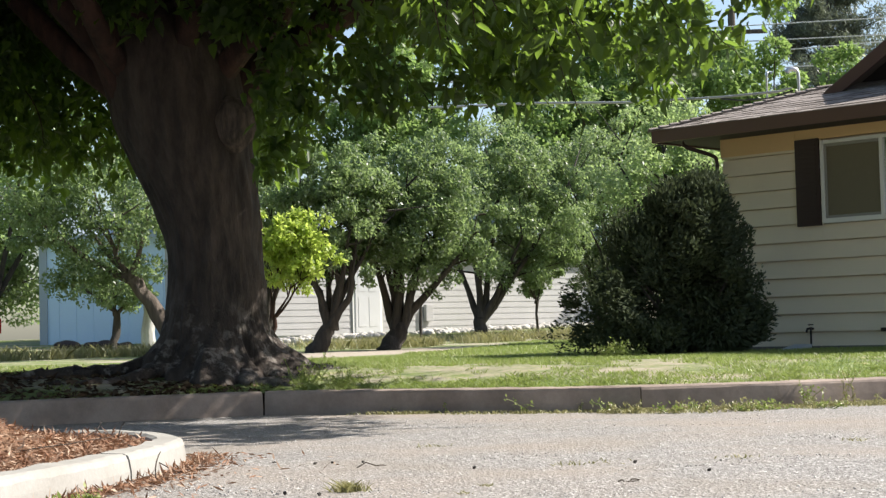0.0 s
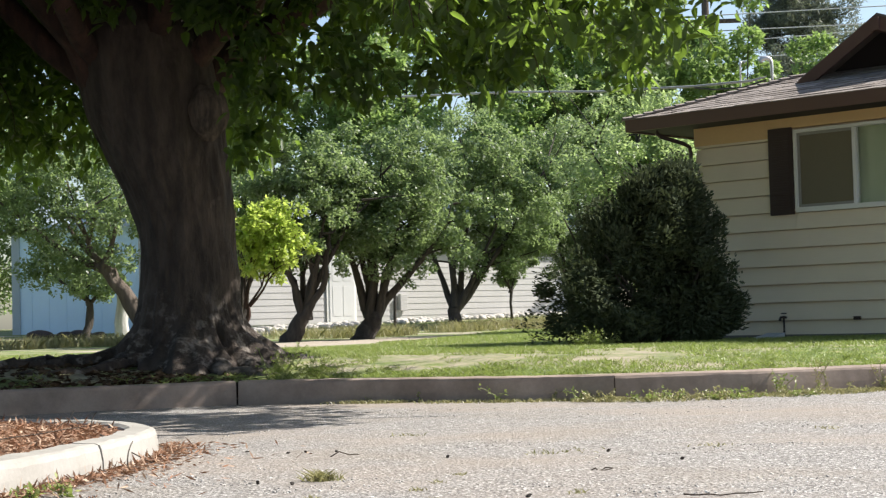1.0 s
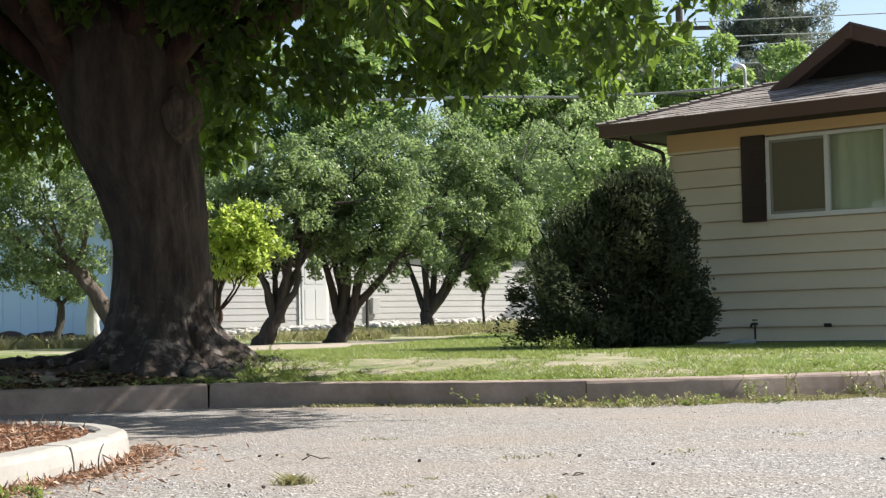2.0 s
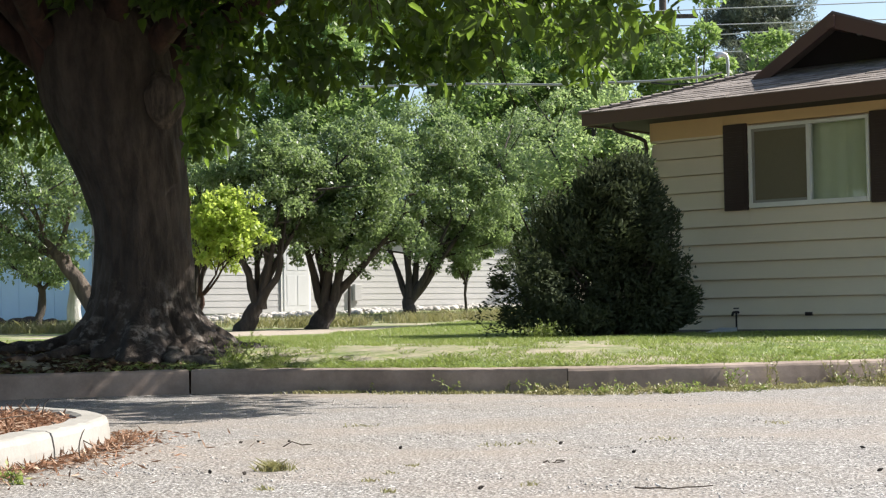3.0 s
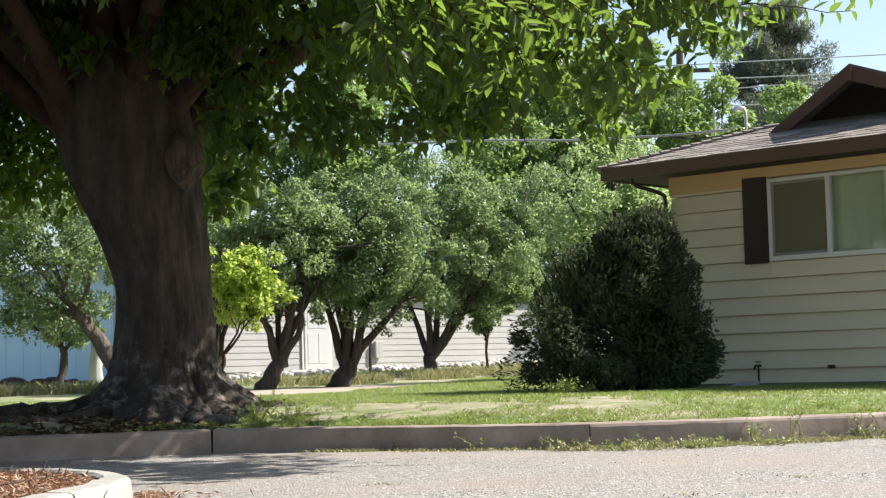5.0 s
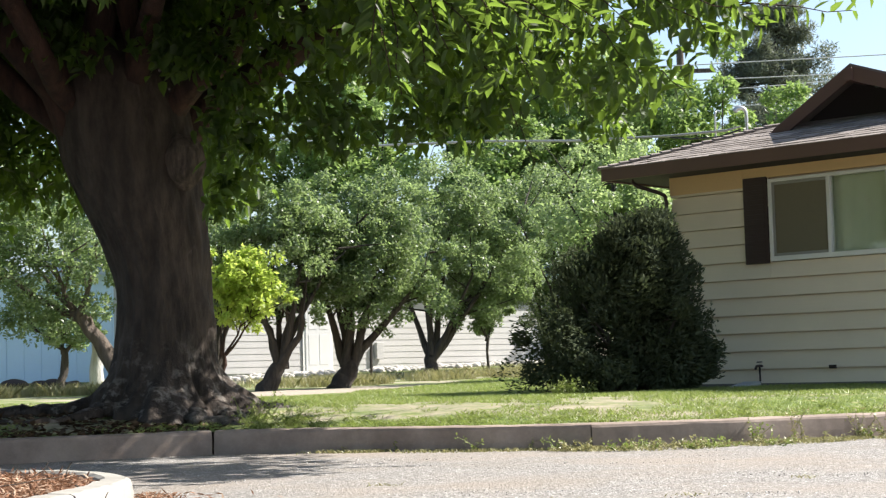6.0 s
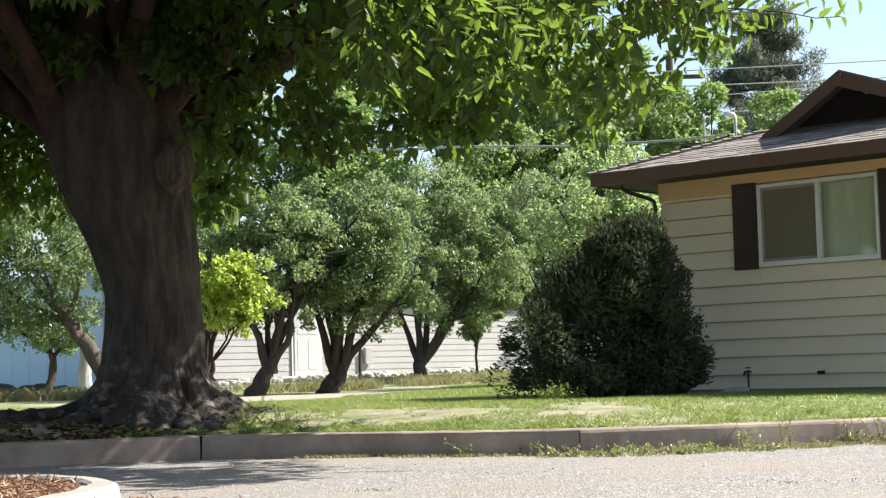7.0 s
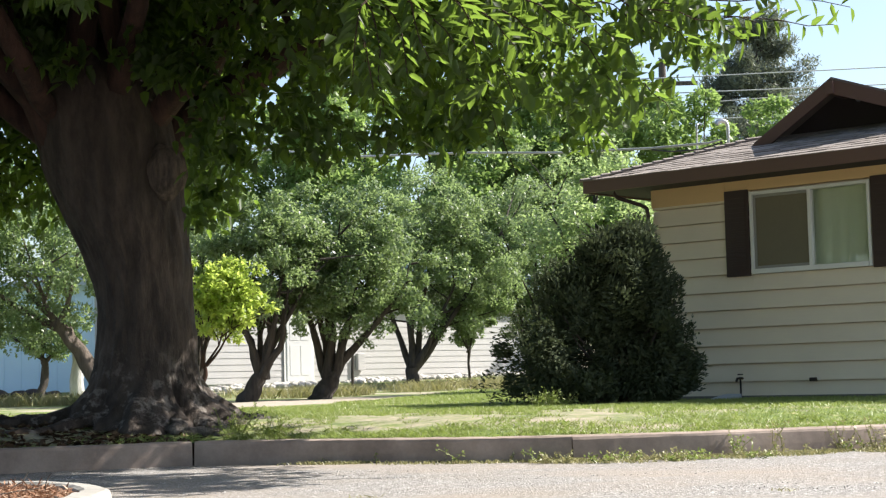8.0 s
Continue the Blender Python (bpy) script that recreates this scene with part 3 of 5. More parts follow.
roof = roof_body()
fas = bmesh.new()
for lo, hi in (((-OV - 0.012, -OV - 0.03, 2.765), (LEN + OV, -OV - 0.002, 2.908)), ((-OV - 0.012, -OV - 0.001, 2.765), (-OV + 0.016, DEEP + OV, 2.908))):
    box(fas, lo, hi, 0.006)
part("fascia", fas, M_BROWN, house, "dark brown fascia board")
# near-black paint puts the shade under the eave into the soffit's colour
part("soffit", boxed((-OV + 0.018, -OV, 2.785), (LEN + OV, -0.018, 2.805)), M_DARK, house, "boarded soffit with the eave's shade put into near-black paint")
part("soffit", boxed((-OV + 0.018, -0.016, 2.785), (-0.014, DEEP + OV, 2.805)), M_DARK, house, "boarded soffit with the eave's shade put into near-black paint")

GV, GU, GZ, GL, GR = 0.40, 2.18, 3.895, 0.62, 0.36


def gablet():
    gl = (GU - 1.02, GZ - GL * 1.02)
    gr = (GU + 2.0, GZ - GR * 2.0)
    bm = bmesh.new()
    for (eu, ez), out in ((gl, -1), (gr, 1)):
        prism(bm, [(GU, GV, GZ), (GU, GV, GZ - 0.03), (eu, GV, ez - 0.03), (eu, GV, ez)], (0, 7.0, 0))
    g = part("gable_roof", bm, M_SHINGLE, house, "shingled gablet over the hip")
    for (eu, ez), w in ((gl, 0.15), (gr, 0.15)):
        bm = prism(bmesh.new(), [(GU, GV - 0.035, GZ - 0.028), (GU, GV - 0.035, GZ - 0.028 - w * 1.1), (eu, GV - 0.035, ez - 0.028 - w), (eu, GV - 0.035, ez - 0.028)], (0, 0.034, 0))
        part("rake_board", bm, M_BROWN, g, "dark brown rake board")
    # the gable recess's shade is likewise painted into its boards
    bm = prism(bmesh.new(), [(GU, GV + 0.42, GZ - 0.035), (gl[0], GV + 0.42, gl[1] - 0.035), (gl[0], GV + 0.42, 2.95), (gr[0], GV + 0.42, 2.95), (gr[0], GV + 0.42, gr[1] - 0.035)], (0, 0.04, 0))
    part("gable_wall", bm, M_DARK, g, "recessed gable boards with their shade put into dark paint")
    part("ridge_beam", boxed((GU - 0.05, GV - 0.06, GZ - 0.20), (GU + 0.05, GV + 0.41, GZ - 0.06), 0.006), M_BROWN, g)
    bm = bmesh.new()
    bmesh.ops.create_uvsphere(bm, u_segments=10, v_segments=8, radius=0.035, matrix=Matrix.Translation((GU + 0.13, GV + 0.38, GZ - 0.22)))
    part("vent_knob", bm, M_METAL, g)


gablet()


def shingle_mesh(w, l):
    bm = boxed((0.003, 0, 0), (w - 0.003, l, 0.012))
    me = bpy.data.meshes.new("shingle")
    bm.to_mesh(me)
    bm.free()
    me.materials.append(M_SHINGLE)
    return me


SLANT = math.atan(SLOPE)
STEP = 0.127
WIDE = [shingle_mesh(w, STEP * 1.25) for w in (0.30, 0.24, 0.18)]
srng = random.Random(5)


def shingle_courses():
    """Courses of shingles up the front slope; those past the gablet are joined."""
    rest = bmesh.new()
    for i in range(12):
        v = -OV - 0.025 + i * STEP * math.cos(SLANT)
        z = EAVE - 0.008 + (v + OV) * SLOPE
        u = -OV + (v + OV) + 0.02 - 0.1 * srng.random()
        while u < 8.0:
            k = srng.randrange(3)
            w = (0.30, 0.24, 0.18)[k]
            m = pose(u, v, z + 0.004 + 0.006 * srng.random(), math.degrees(SLANT) - 2.2, 0, 0)
            if u < 4.3:
                s = under(new("shingle", WIDE[k]), roof)
                s.matrix_local = m
            else:
                rest.from_mesh(WIDE[k])
                rest.verts.ensure_lookup_table()
                bmesh.ops.transform(rest, matrix=m, verts=rest.verts[-8:])
            u += w
    tagged(part("shingle_rest", rest, M_SHINGLE, roof), kind="stuff")
    wing, drop = 0.11, 0.11 * SLOPE * 0.707
    v = [(x, y, z + h) for h in (0.0, 0.012) for y in (0.0, 0.2) for x, z in ((-wing, -drop), (0, 0), (wing, -drop))]
    f = [(0, 3, 4, 1), (1, 4, 5, 2), (6, 7, 10, 9), (7, 8, 11, 10), (0, 1, 7, 6), (1, 2, 8, 7), (3, 9, 10, 4), (4, 10, 11, 5), (0, 6, 9, 3), (2, 5, 11, 8)]
    cap = mesh_of("hip_shingle", v, f, M_SHINGLE)
    for i in range(17):
        t = i / 17 * 1.5
        s = under(new("hip_shingle", cap), roof)
        s.matrix_local = pose(-OV + t - 0.02, -OV + t - 0.02, EAVE + t * SLOPE + 0.018, 0, 0, -45) @ pose(0, -0.03, 0, math.degrees(math.atan(SLOPE * 0.707)) - 6.0)


# small things on the wall
tap = tagged(new("garden_tap"), "small garden tap on a standpipe at the wall", "tap")
tap.matrix_world = HOUSE @ pose(1.157, -0.09, 0)
path = np.array([(0, 0, 0.2), (0, 0, 0.4), (0, 0, 0.56)], float)
under(new("standpipe", tubes_mesh("standpipe", [(path, np.full(3, 0.011))], M_DARK, 8)), tap)
under(new("spout", tubes_mesh("spout", [(np.array([(0, 0.05, 0.545), (0, 0, 0.55), (-0.01, -0.05, 0.545), (-0.012, -0.07, 0.51)]), np.full(4, 0.014))], M_DARK, 8)), tap)
bm = bmesh.new()
bmesh.ops.create_cone(bm, cap_ends=True, segments=10, radius1=0.032, radius2=0.032, depth=0.014, matrix=Matrix.Translation((0, 0, 0.59)))
part("handwheel", bm, M_DARK, tap)
out = tagged(new("wall_outlet"), "small dark outlet box on the siding", "outlet")
out.matrix_world = HOUSE @ pose(2.04, 0, 0)
part("box", boxed((-0.04, -0.05, 0.50), (0.04, -0.006, 0.54), 0.006), M_DARK, out)
blk = tagged(new("splash_block"), "pale concrete splash block at the foot of the wall", "splash block")
blk.matrix_world = HOUSE @ pose(1.06, -0.3, 0.03)
bm = prism(bmesh.new(), [(-0.11, -0.15, 0.22), (-0.11, 0.2, 0.22), (-0.11, 0.2, 0.345), (-0.11, -0.15, 0.29)], (0.22, 0, 0))
part("block", bm, concrete_material("pale_block", (0.52, 0.55, 0.58), (0.35, 0.36, 0.38)), blk)

# bent drain pipe from the eave's corner back to the wall
elbow = np.array([(-0.30, -0.36, 2.80), (-0.30, -0.36, 2.74), (-0.27, -0.32, 2.70), (-0.10, -0.13, 2.62), (-0.05, -0.07, 2.58), (-0.045, -0.05, 2.5), (-0.045, -0.05, 0.36)])
under(new("downspout", tubes_mesh("downspout", [(elbow, np.full(7, 0.024))], M_SHUTTER, 10)), house, "dark brown bent downspout")

# mast of the service drop, its cable and the lines behind
mast = tagged(new("service_mast"), "galvanised service mast with a curved weatherhead on the roof", "mast")
arc = [(3.53, 20.3, 3.1), (3.53, 20.3, 3.59), (3.527, 20.3, 3.67), (3.51, 20.3, 3.715), (3.46, 20.3, 3.73), (3.41, 20.3, 3.715), (3.39, 20.3, 3.685)]
under(new("pipe", tubes_mesh("pipe", [(np.array(arc), np.array([0.022, 0.022, 0.022, 0.024, 0.028, 0.032, 0.034]))], M_METAL, 10)), mast)
vent = tagged(new("roof_vent_pipe"), "short galvanised vent pipe with a bent cap", "vent pipe")
arc = [(3.19, 20.6, 3.2), (3.19, 20.6, 3.68), (3.195, 20.6, 3.73), (3.22, 20.6, 3.75), (3.26, 20.6, 3.73)]
under(new("pipe", tubes_mesh("pipe", [(np.array(arc), np.array([0.012, 0.012, 0.02, 0.024, 0.024]))], M_METAL, 10)), vent)
drop = np.array([(3.46, 20.32, 3.50), (3.3, 20.42, 3.47), (2.7, 21.2, 3.53), (1.53, 22.58, 3.69), (0.4, 23.95, 3.91), (-1.28, 25.95, 4.17), (-2.06, 26.9, 4.36), (-4.5, 29.8, 5.0), (-8.0, 34.0, 6.1)])
cable = tagged(new("service_cable", tubes_mesh("service_cable", [(drop, np.array([0.010, 0.015, 0.016, 0.016, 0.017, 0.018, 0.018, 0.018, 0.018]))], M_CABLE, 8)),
               "thick grey service cable slung across the yard", "cable")
low = np.array([(3.46, 20.32, 3.46), (3.2, 20.5, 3.40), (2.9, 20.9, 3.44), (2.7, 21.2, 3.51)])
tagged(new("loop_cable", tubes_mesh("loop_cable", [(low, np.full(4, 0.012))], Mat("black_cable", 0.5).color((0.03, 0.03, 0.03)).m, 6)), "black slack cable loop at the mast", "cable")
pole = tagged(new("utility_pole"), "weathered wooden utility pole with a crossarm among far trees", "utility pole")
under(new("shaft", tubes_mesh("shaft", [(np.array([(6.75, 50, 0.3), (6.75, 50, 6), (6.75, 50, 10.2)]), np.array([0.16, 0.14, 0.11]))], M_PALE, 10)), pole)
part("crossarm", boxed((5.7, 49.85, 9.4), (7.8, 49.97, 9.52), 0.01), M_PALE, pole)
for n, (z0, z1) in enumerate(((9.62, 9.95), (9.15, 9.35), (8.75, 9.6), (8.3, 8.6))):
    x = np.linspace(6.0 - 16, 6.0 + 26, 30)
    q = (x - 6.0) / 26
    pts = np.stack([x, 49.9 - 0.08 * (x - 6), z0 + (z1 - z0) * q * 1.5 - 0.35 * q * (1 - q)], 1)
    tagged(new("power_line", tubes_mesh("power_line", [(pts, np.full(30, 0.018))], M_CABLE, 5)), "thin pale power line strung behind the house", "power line", "power lines")

# ---------------------------------------------------------------- the great tree
TX, TY = -2.59, 14.25


def great_trunk():
    prof = [(-0.1, -2.57, 1.0), (0.2, -2.58, 0.86), (0.32, -2.59, 0.74), (0.42, -2.60, 0.635), (0.52, -2.61, 0.55), (0.63, -2.61, 0.485), (0.8, -2.605, 0.435), (1.0, -2.60, 0.415), (1.25, -2.61, 0.40), (1.5, -2.64, 0.415),
            (1.75, -2.69, 0.465), (2.0, -2.76, 0.52), (2.25, -2.82, 0.565), (2.5, -2.87, 0.60), (2.75, -2.91, 0.61), (2.95, -2.95, 0.60), (3.15, -2.99, 0.57), (3.35, -3.03, 0.48), (3.5, -3.05, 0.34), (3.6, -3.05, 0.16)]
    z, x, r = np.array(prof).T
    zz = np.concatenate([np.linspace(-0.1, 0.9, 44), np.linspace(0.93, 3.6, 90)])
    sides = 144
    v = []
    for h in zz:
        cx, rad = np.interp(h, z, x), np.interp(h, z, r)
        flare = max(0.0, 1 - h / 0.72) ** 1.3
        for j in range(sides):
            th = 2 * math.pi * j / sides
            lobe = abs(math.sin(3.5 * th + 0.6 + 0.7 * math.sin(th * 2))) ** 0.8
            q = (math.cos(th) * 2.2, math.sin(th) * 2.2)
            ridge = abs(noise.noise((q[0] * 3.4 + 5, q[1] * 3.4, h * 0.55)))
            n1 = noise.noise((q[0] * 0.6, q[1] * 0.6, h * 0.9 + 3))
            n2 = noise.noise((q[0] * 3, q[1] * 3, h * 4))
            R = rad * (1 + 0.09 * n1) + flare * (0.36 * lobe - 0.22 + 0.12 * max(0.0, math.cos(th + 0.5))) + 0.16 * flare * n2 - 0.022 * (0.3 - ridge) + 0.02 * n2 + 0.016 * noise.noise((q[0] * 9, q[1] * 9, h * 3.5)) + 0.09 * flare * noise.noise((q[0] * 5, q[1] * 5, h * 8))
            v.append((cx + R * math.cos(th), TY + R * 0.95 * math.sin(th), h + 0.03 * n2))
    n = len(zz)
    f = [(i * sides + j, i * sides + (j + 1) % sides, (i + 1) * sides + (j + 1) % sides, (i + 1) * sides + j) for i in range(n - 1) for j in range(sides)]
    f.append(tuple((n - 1) * sides + j for j in range(sides)))
    return mesh_of("trunk", v, f, M_BARK, True)


tree = tagged(new("shade_tree"), "large old shade tree with thick dark trunk and drooping leaves", "tree")
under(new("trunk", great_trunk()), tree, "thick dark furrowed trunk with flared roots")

gen = np.random.default_rng(21)
BOUGHS = [((-3.0, 14.2, 2.35), (-4.9, 13.2, 5.0), 0.27), ((-3.15, 14.1, 2.5), (-3.9, 12.9, 5.0), 0.17), ((-3.0, 14.2, 2.5), (-3.2, 13.4, 5.4), 0.24),
         ((-2.75, 14.1, 2.6), (-2.4, 13.2, 5.2), 0.16), ((-2.85, 14.2, 2.5), (-0.2, 13.2, 4.7), 0.17), ((-2.85, 14.3, 2.4), (1.2, 14.6, 4.9), 0.26),
         ((-2.9, 14.5, 2.7), (-1.6, 17.4, 5.2), 0.17), ((-3.1, 14.5, 2.6), (-5.2, 17.0, 5.2), 0.17), ((-2.95, 14.3, 2.6), (-2.9, 14.6, 7.0), 0.34),
         ((-3.15, 14.3, 2.5), (-6.6, 14.6, 5.0), 0.16), ((-2.85, 14.15, 2.7), (-1.8, 11.2, 4.6), 0.14), ((-3.1, 14.15, 2.7), (-4.4, 10.9, 4.4), 0.14)]
for a, b, r in BOUGHS:
    p = bent(a, b, 0.07, 12, 0.25, gen)
    tubes = [(p, np.linspace(0.78 * r, 0.05, 12))]
    for i in (5, 6, 7, 9, 11):
        for _ in range(2):
            q = p[i] + gen.normal(0, 0.55, 3) + (p[-1] - p[0]) * 0.18
            tubes.append((bent(p[i], q, 0.04, 5, 0.0, gen), np.linspace(0.05, 0.012, 5)))
    under(new("limb", tubes_mesh("limb", tubes, M_LIMB, 9)), tree, "reddish brown limb")

# surface roots, half buried, running out from the flare
ROOTS = [((-3.1, 13.95), (-4.6, 13.2), 0.12), ((-2.9, 13.75), (-4.0, 13.0), 0.11), ((-2.3, 13.8), (-1.75, 13.35), 0.12), ((-2.2, 14.0), (-1.5, 13.8), 0.11), ((-2.2, 14.2), (-1.45, 14.3), 0.11)]
for (ax, ay), (bx_, by_), r in ROOTS:
    p = bent((ax, ay, 0), (bx_, by_, 0), 0.035, 26, 0, gen)
    p[:, 2] = ground_z(p[:, 0], p[:, 1]) + np.linspace(0.05, -0.06, 26)
    v, f = tube_arrays(p, np.linspace(0.85 * r, 0.04, 26), 20)
    v += np.array([noise.noise(tuple(q * 6)) * 0.05 + noise.noise(tuple(q * 17)) * 0.03 + noise.noise(tuple(q * 40)) * 0.012 for q in v])[:, None]
    # sun-side roots get a paler bark, with the sunlight put into its colour
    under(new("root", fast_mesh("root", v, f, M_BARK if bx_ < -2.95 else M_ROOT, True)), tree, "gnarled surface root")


def canopy_floor(x, y):
    """How low the leaves hang over the yard."""
    a = x / y * 14.0
    low = np.interp(a, [-8, -6, -4.4, -3.8, -3.0, -2.2, -1.6, -1.1, -0.6, 0.2, 0.7, 1.2, 1.8, 2.4, 3.0, 3.6],
                    [2.65, 2.65, 2.7, 2.85, 3.3, 3.1, 2.9, 2.7, 2.65, 2.55, 2.55, 2.65, 2.8, 2.95, 3.25, 3.9])
    return 0.6 + (low - 0.6) * y / 14.0


HANGING = [(-1.0, 12.5, 2.42), (-1.2, 12.6, 2.55), (-0.8, 12.4, 2.5), (-0.35, 12.4, 2.45), (0.05, 12.3, 2.42), (-1.88, 13.2, 2.05), (-1.85, 13.2, 2.3), (-1.8, 13.1, 2.55), (-1.7, 13.0, 2.8), (-1.95, 13.4, 2.7), (-1.6, 13.1, 2.5), (-1.84, 13.3, 2.95), (-1.5, 13.3, 3.15), (-1.7, 13.2, 3.35), (-2.25, 13.3, 3.2), (-2.5, 13.3, 3.4), (-2.0, 13.3, 3.2), (-3.05, 13.3, 3.3), (-3.4, 13.3, 3.45), (-1.3, 13.2, 2.9), (0.3, 12.0, 2.52),
           (1.1, 12.8, 2.52), (-1.05, 12.3, 2.68), (-0.2, 12.5, 2.62), (-4.6, 14.6, 2.35), (-4.3, 14.9, 2.45), (1.35, 12.5, 2.68)]


def great_crown():
    """Leaf clumps: a deep dome over the trunk, and thin low sheets of leaves reaching out over the yard."""
    cs, rs, ks = [], [], []
    tries = 0
    while len(cs) < 1900 and tries < 160000:
        tries += 1
        x, y, z = gen.uniform(-8.6, 4.6), gen.uniform(7.0, 22.5), gen.uniform(2.2, 8.6)
        fl = canopy_floor(x, y)
        if x > -1.4 and y > 17.6:
            continue
        # over the fork the near side is open below, and shows the boughs
        if x / y * 14.0 < (-2.2 if y > 12.9 else -1.3) and y < 13.8 and z < 0.6 + 0.25 * y and (y < 12.7 or z < 3.1 or gen.uniform() < 0.4):
            continue
        e = ((x + 2.9) / (6.0 if x < -2.9 else 6.4)) ** 2 + ((y - 14.3) / (8.2 if y > 14.3 else 5.7 if x > -3.4 or z < 3.8 else 7.4)) ** 2 + (max(0, z - 3.4) / 5.0) ** 2
        if e > 1 or z < fl + 0.12 or x > -1.7 and y < 10.3 and z < 3.7:
            continue
        shade_x = x - (z - 0.2) * SUN.x / SUN.z
        shade_y = y - (z - 0.2) * SUN.y / SUN.z
        limit = np.interp(shade_y, [8.2, 8.6, 9.5, 10.2, 11.2, 12.6, 14, 18, 22], [-4.5, -1.7, -0.7, -0.8, -1.0, -1.2, -1.7, -2.2, -3.6])
        sheet_part = shade_x > limit
        if sheet_part and (z > fl + (0.85 if x < 0.6 else 1.25) or y < 11.3 or x > 3.2 or gen.uniform() < (0.5 if x < 0.6 else 0.25)):
            continue
        # the outer twigs on the sunny side stay in the light
        lx, ly = x - (z - 2.6) * SUN.x / SUN.z, y - (z - 2.6) * SUN.y / SUN.z
        if z > 3.1 and (0.2 < lx < 3.6 and 8.7 < ly < 13.2 and noise.noise((lx * 0.8, ly * 0.8, z * 0.15)) > 0.02 or -1.4 < lx < 0.6 and 8.6 < ly < 11.0) and gen.uniform() < 0.97:
            continue
        gx, gy = x - (z - 0.45) * SUN.x / SUN.z, y - (z - 0.45) * SUN.y / SUN.z
        if -2.6 < gx < -1.1 and 13.45 < gy < 14.4 and gen.uniform() < 0.7:
            continue
        if e < 0.2 and z < 3.7 and gen.uniform() < 0.4:
            continue
        r = gen.uniform(0.16, 0.36) if sheet_part else gen.uniform(0.24, 0.52)
        cs.append((x, y, z))
        rs.append((r, r, r * 0.6))
        ks.append((90 if sheet_part else 135) * (r / 0.45) ** 2)
    pts = clumps(cs, rs, ks, gen, 0.35)
    # unseen high front of the dome towards the drive, added to block sky light
    front = []
    while len(front) < 620:
        x, y, z = gen.uniform(-9.5, 4.4), gen.uniform(2.0, 13.0), gen.uniform(4.4, 9.2)
        if x - z * SUN.x / SUN.z < -4.0 and ((x + 2.6) / 7.0) ** 2 + ((y - 12.0) / 10.0) ** 2 + ((z - 4.4) / 4.9) ** 2 < 1:
            front.append((x, y, z))
    over = clumps(front, np.full((620, 3), 0.5), np.full(620, 120), gen, 0.35)
    # the shaded heart of the crown behind the fork
    heart = np.stack([gen.uniform(-6.6, -2.1, 200), gen.uniform(14.9, 17.6, 200), gen.uniform(2.55, 4.6, 200)], 1)
    heart = clumps(heart, np.full((200, 3), 0.42), np.full(200, 65), gen, 0.3)
    # clumps that hang below the rest
    hang = clumps(HANGING, np.full((len(HANGING), 3), 0.22) * np.array([1, 1, 0.8]), np.full(len(HANGING), 42), gen, 0.2)
    x, y = pts[:, 0], pts[:, 1]
    a = x / y * 14.0
    out = np.clip((a + 2.0) / 0.8, 0, 1)
    ragged = (0.02 + 0.40 * out) + (0.16 + 0.5 * out) * soft_noise(a * 1.0 + 5.6, y * 0.10, 1.0) + 0.16 * soft_noise(a * 4.0, y * 0.5, 1.0)
    # the thin outer sheets have holes
    gaps = soft_noise(a * 2.2 + 3.0, (pts[:, 2] - 0.6) / y * 30.0, 1.0) + 0.6 * soft_noise(a * 5.0, (pts[:, 2] - 0.6) / y * 66.0 + 9.0, 1.0)
    whole = gaps < 0.66 - 0.46 * np.clip((a + 2.5) / 1.0, 0, 1)
    whole &= gen.uniform(0, 1, len(a)) < np.where(a < -1.2, 0.95, 0.52)
    pts, x, y, ragged = pts[whole], x[whole], y[whole], ragged[whole]
    return np.concatenate([pts[pts[:, 2] > canopy_floor(x, y) - 0.06 + ragged * y / 14.0], heart, over, hang])


pts = great_crown()
high = pts[:, 2] > 1.0 + 0.245 * pts[:, 1]
seen_low = pts[~high]
more = seen_low[(seen_low[:, 1] < 15.0) & (gen.uniform(0, 1, len(seen_low)) < 0.3)]
seen_low = np.concatenate([seen_low, more + gen.normal(0, 0.05, more.shape)])
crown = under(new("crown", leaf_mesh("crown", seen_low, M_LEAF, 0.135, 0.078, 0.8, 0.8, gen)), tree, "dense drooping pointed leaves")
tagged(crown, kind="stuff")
# leaves above the view, made oversized to block more sun and sky
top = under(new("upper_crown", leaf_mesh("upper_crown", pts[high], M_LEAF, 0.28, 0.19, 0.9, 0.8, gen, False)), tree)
tagged(top, kind="stuff")


def twig_spray(path, per, mat, length, width, parent, name="leafy_twig"):
    """A hanging twig with leaves in two ranks along it."""
    path = np.asarray(path, float)
    t = np.linspace(0.05, 1, per)
    idx = t * (len(path) - 1)
    base = np.stack([np.interp(idx, np.arange(len(path)), path[:, i]) for i in range(3)], 1)
    tan = np.gradient(base, axis=0)
    tan /= np.linalg.norm(tan, axis=1)[:, None]
    side = np.cross(tan, [0, 1.0, 0.2])
    sgn = np.where(np.arange(per) % 2, 1, -1)[:, None]
    aim = 2.2 * side * sgn + 1.3 * tan + np.array([0, 0, -0.4])
    me = leaf_mesh(name, base, mat, length, width, 0.2, 0.35, gen, True, aim)
    leafs = under(new(name, me), parent)
    under(new("twig", tubes_mesh("twig", [(path, np.linspace(0.006, 0.003, len(path)))], M_LIMB, 5)), leafs)


